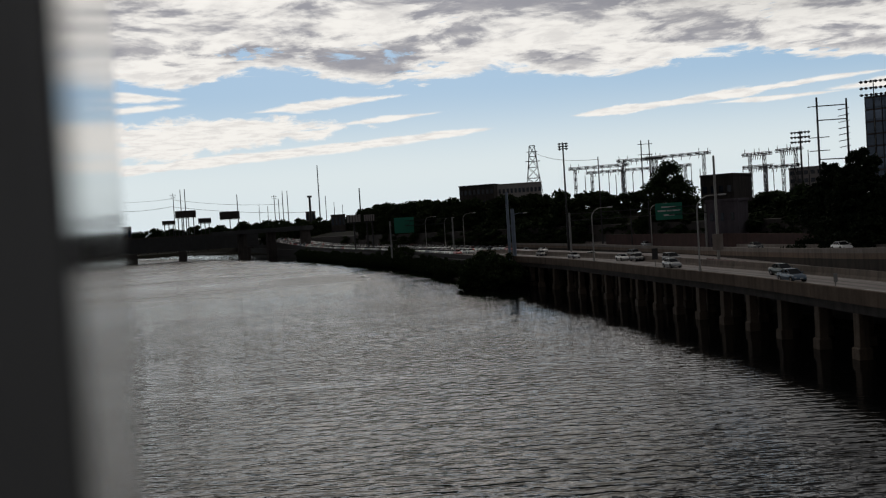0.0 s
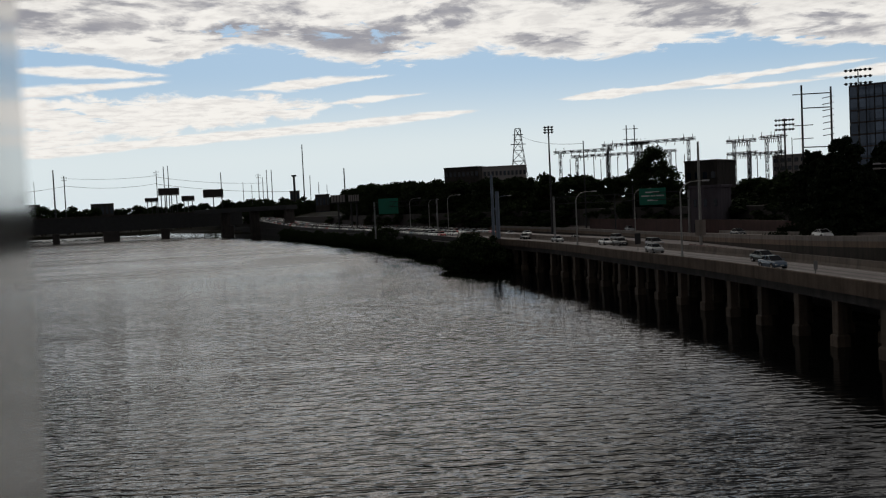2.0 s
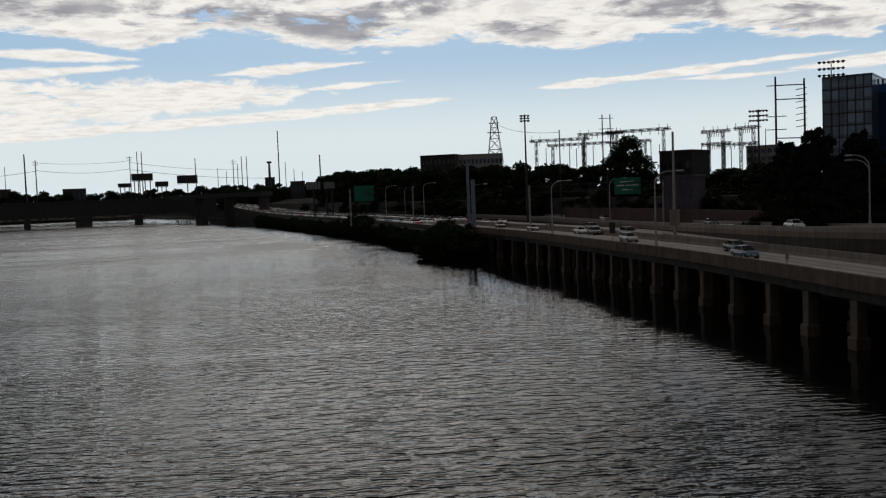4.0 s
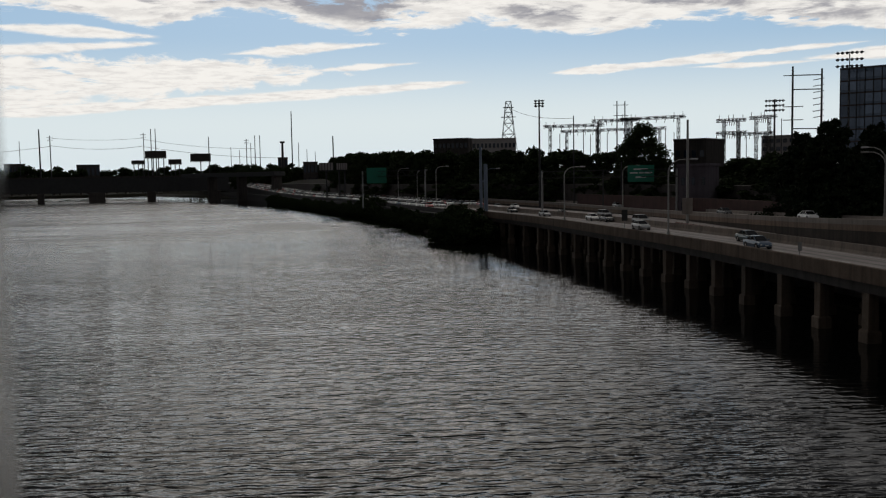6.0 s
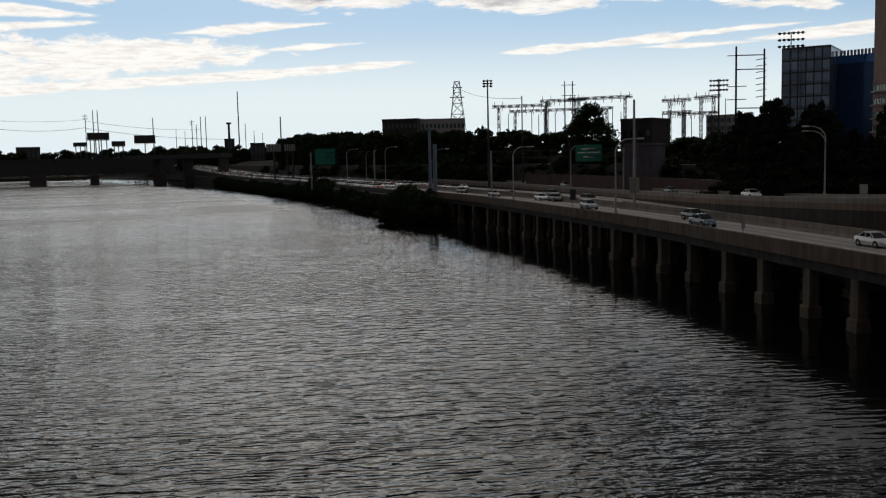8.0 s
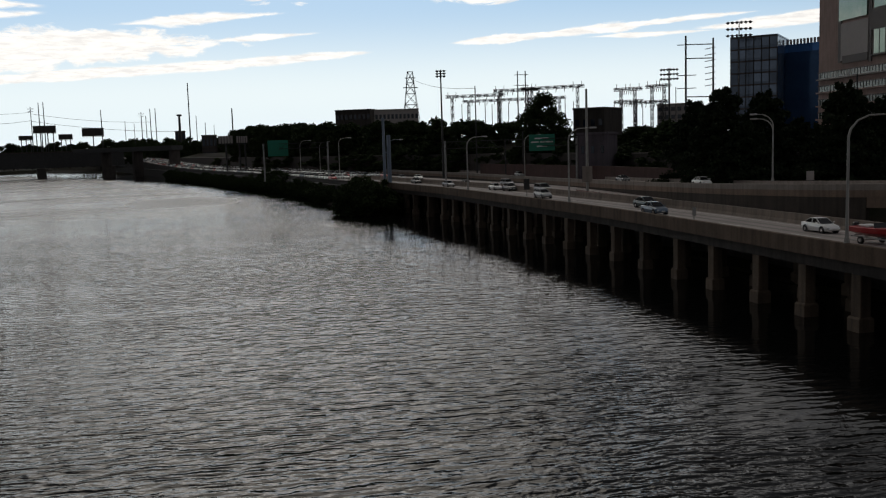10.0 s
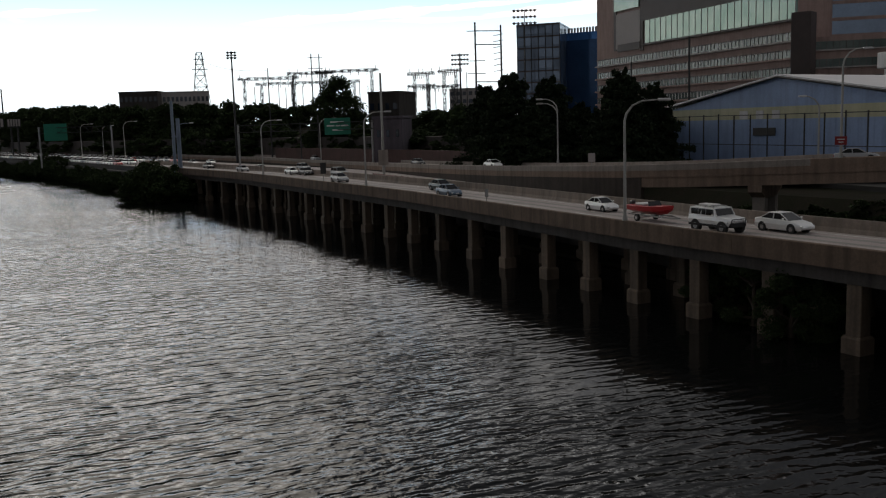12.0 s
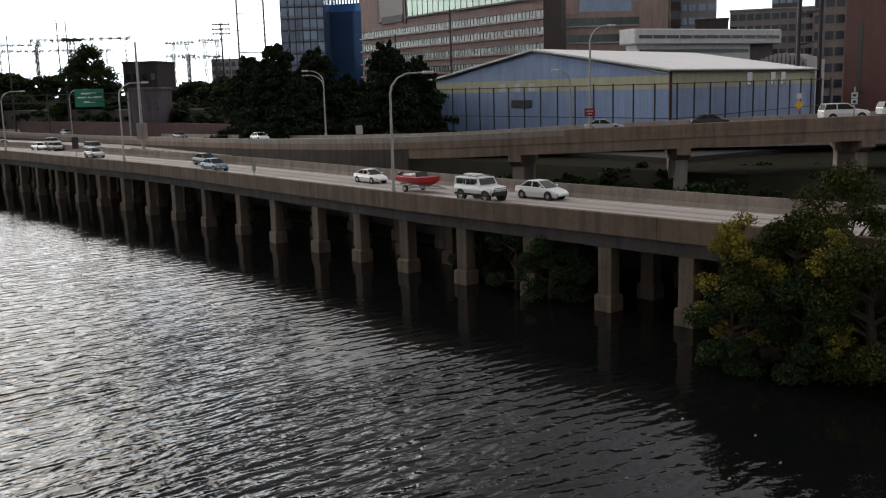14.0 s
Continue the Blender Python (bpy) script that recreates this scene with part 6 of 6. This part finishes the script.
for p, s in zip(SHORE, sides(SHORE)):
    if 128 / S < p.y < 430 / S and p.x < 6.5:
        for _ in range(4):
            q = p + s * (random.uniform(2.6, 7.5) if p.y < 225 else random.uniform(0.0, 3.0))
            tall = abs(bearing(q) + 5.0) < 0.9 or 0.4 < bearing(q) < 2.9
            k = random.uniform(1.15, 1.4) if tall else random.uniform(0.75, 0.98)
            m = Matrix.Translation((q.x, q.y, random.uniform(-0.6, 0.6))) @ Matrix.Rotation(random.uniform(0, 6), 4, "Z") @ Matrix.Diagonal((k, k, k * random.uniform(0.8, 1.15), 1))
            if bi < 3:
                SCRUB[bi].matrix_basis = m
            else:
                copy_thing(SCRUB[bi % 3], m)
            bi += 1
for lab, h, r, seed, n, size, mat, az, d, z in (
        ("large river bush with dull green leaves", 6.4, 3.6, 90, 42000, 0.085, LEAF_BRIGHT, 64.5, 37.5, 0.5),
        ("yellow-leaved sapling beside the parapet", 6.0, 1.9, 91, 7000, 0.08, LEAF_YELLOW, 60.9, 36.6, 0.9), ("yellow-leaved sapling beside the parapet", 6.2, 1.3, 96, 3000, 0.08, LEAF_YELLOW, 66.6, 35.4, 0.5),
        ("dark green low bush at the water's edge", 4.3, 2.0, 92, 18000, 0.085, LEAF_DARK, 60.4, 36.2, -0.3),
        ("dark green low bush at the water's edge", 4.6, 2.5, 93, 20000, 0.085, LEAF_DARK, 65.5, 35.8, -0.3),
        ("dark spreading bush against the viaduct", 6.6, 3.4, 94, 26000, 0.085, LEAF_BRIGHT, 69.5, 36.0, 0.2),
        ("dull green bush reaching over the parapet", 8.3, 2.9, 95, 20000, 0.085, LEAF_BRIGHT, 67.6, 40.0, 0.6)):
    t = bush(lab, h, r, seed, n, size, mat)
    t.matrix_basis = Matrix.Translation(P(az, d, z))
# bushes added under the ramp, their dark leaves standing in for its shade
MEDIAN_LINE = [p for p in MEDIAN if bearing(p) > 33]
for i in range(56):
    az = 42 + i * 0.58
    p, sd = ramp_at(az, random.uniform(-5.0, RW + 4.0))
    k = random.uniform(0.5, 0.75)
    q = MEDIAN_LINE[near_on(MEDIAN_LINE, az)]
    if p.xy.length < q.xy.length + 4.0 or abs(az - 44.5) < 0.7 or abs(az - 56.6) < 1.0 or abs(az - 68.6) < 1.0:
        continue
    copy_thing(SCRUB[i % 3], Matrix.Translation((p.x, p.y, 0.9)) @ Matrix.Rotation(i, 4, "Z") @ Matrix.Diagonal((k * 1.3, k * 1.3, k * 1.15, 1)))
CREEPER = [bush("dark creeper and saplings between the piers", 4.6, 2.3, 75 + i, 15000, 0.09, LEAF_DARK) for i in range(2)]
for i, (az, d, k) in enumerate(((47.2, 47.4, 0.95), (44.6, 49.6, 1.0), (41.6, 52.4, 0.85), (46.0, 50.9, 1.05), (42.8, 52.9, 0.9), (49.0, 47.2, 0.8))):
    m = Matrix.Translation(P(az, d, -0.2)) @ Matrix.Rotation(d, 4, "Z") @ Matrix.Diagonal((k, k, k, 1))
    if i < 2:
        CREEPER[i].matrix_basis = m
    else:
        copy_thing(CREEPER[i % 2], m)

# flotsam
random.seed(2)
for az, d in ((57.0, 30.0), (60.5, 25.5), (53.0, 25.0), (64.0, 27.0), (62.2, 29.0), (47.0, 28.5), (59.0, 22.5)):
    p = P(az, d, 0.0)
    ob = tagged(link("flotsam", loft(bmesh.new(), [[(p.x - 0.081, p.y - 0.023, -0.04), (p.x - 0.081, p.y + 0.023, -0.04), (p.x - 0.072, p.y, 0.04)], [(p.x + 0.023, p.y - 0.041, -0.04), (p.x + 0.023, p.y + 0.041, -0.04), (p.x, p.y, 0.07)], [(p.x + 0.090, p.y - 0.013, -0.04), (p.x + 0.090, p.y + 0.013, -0.04), (p.x + 0.081, p.y, 0.02)]]), PALE_PANEL), "pale scrap of flotsam on the water", "flotsam", "flotsam")
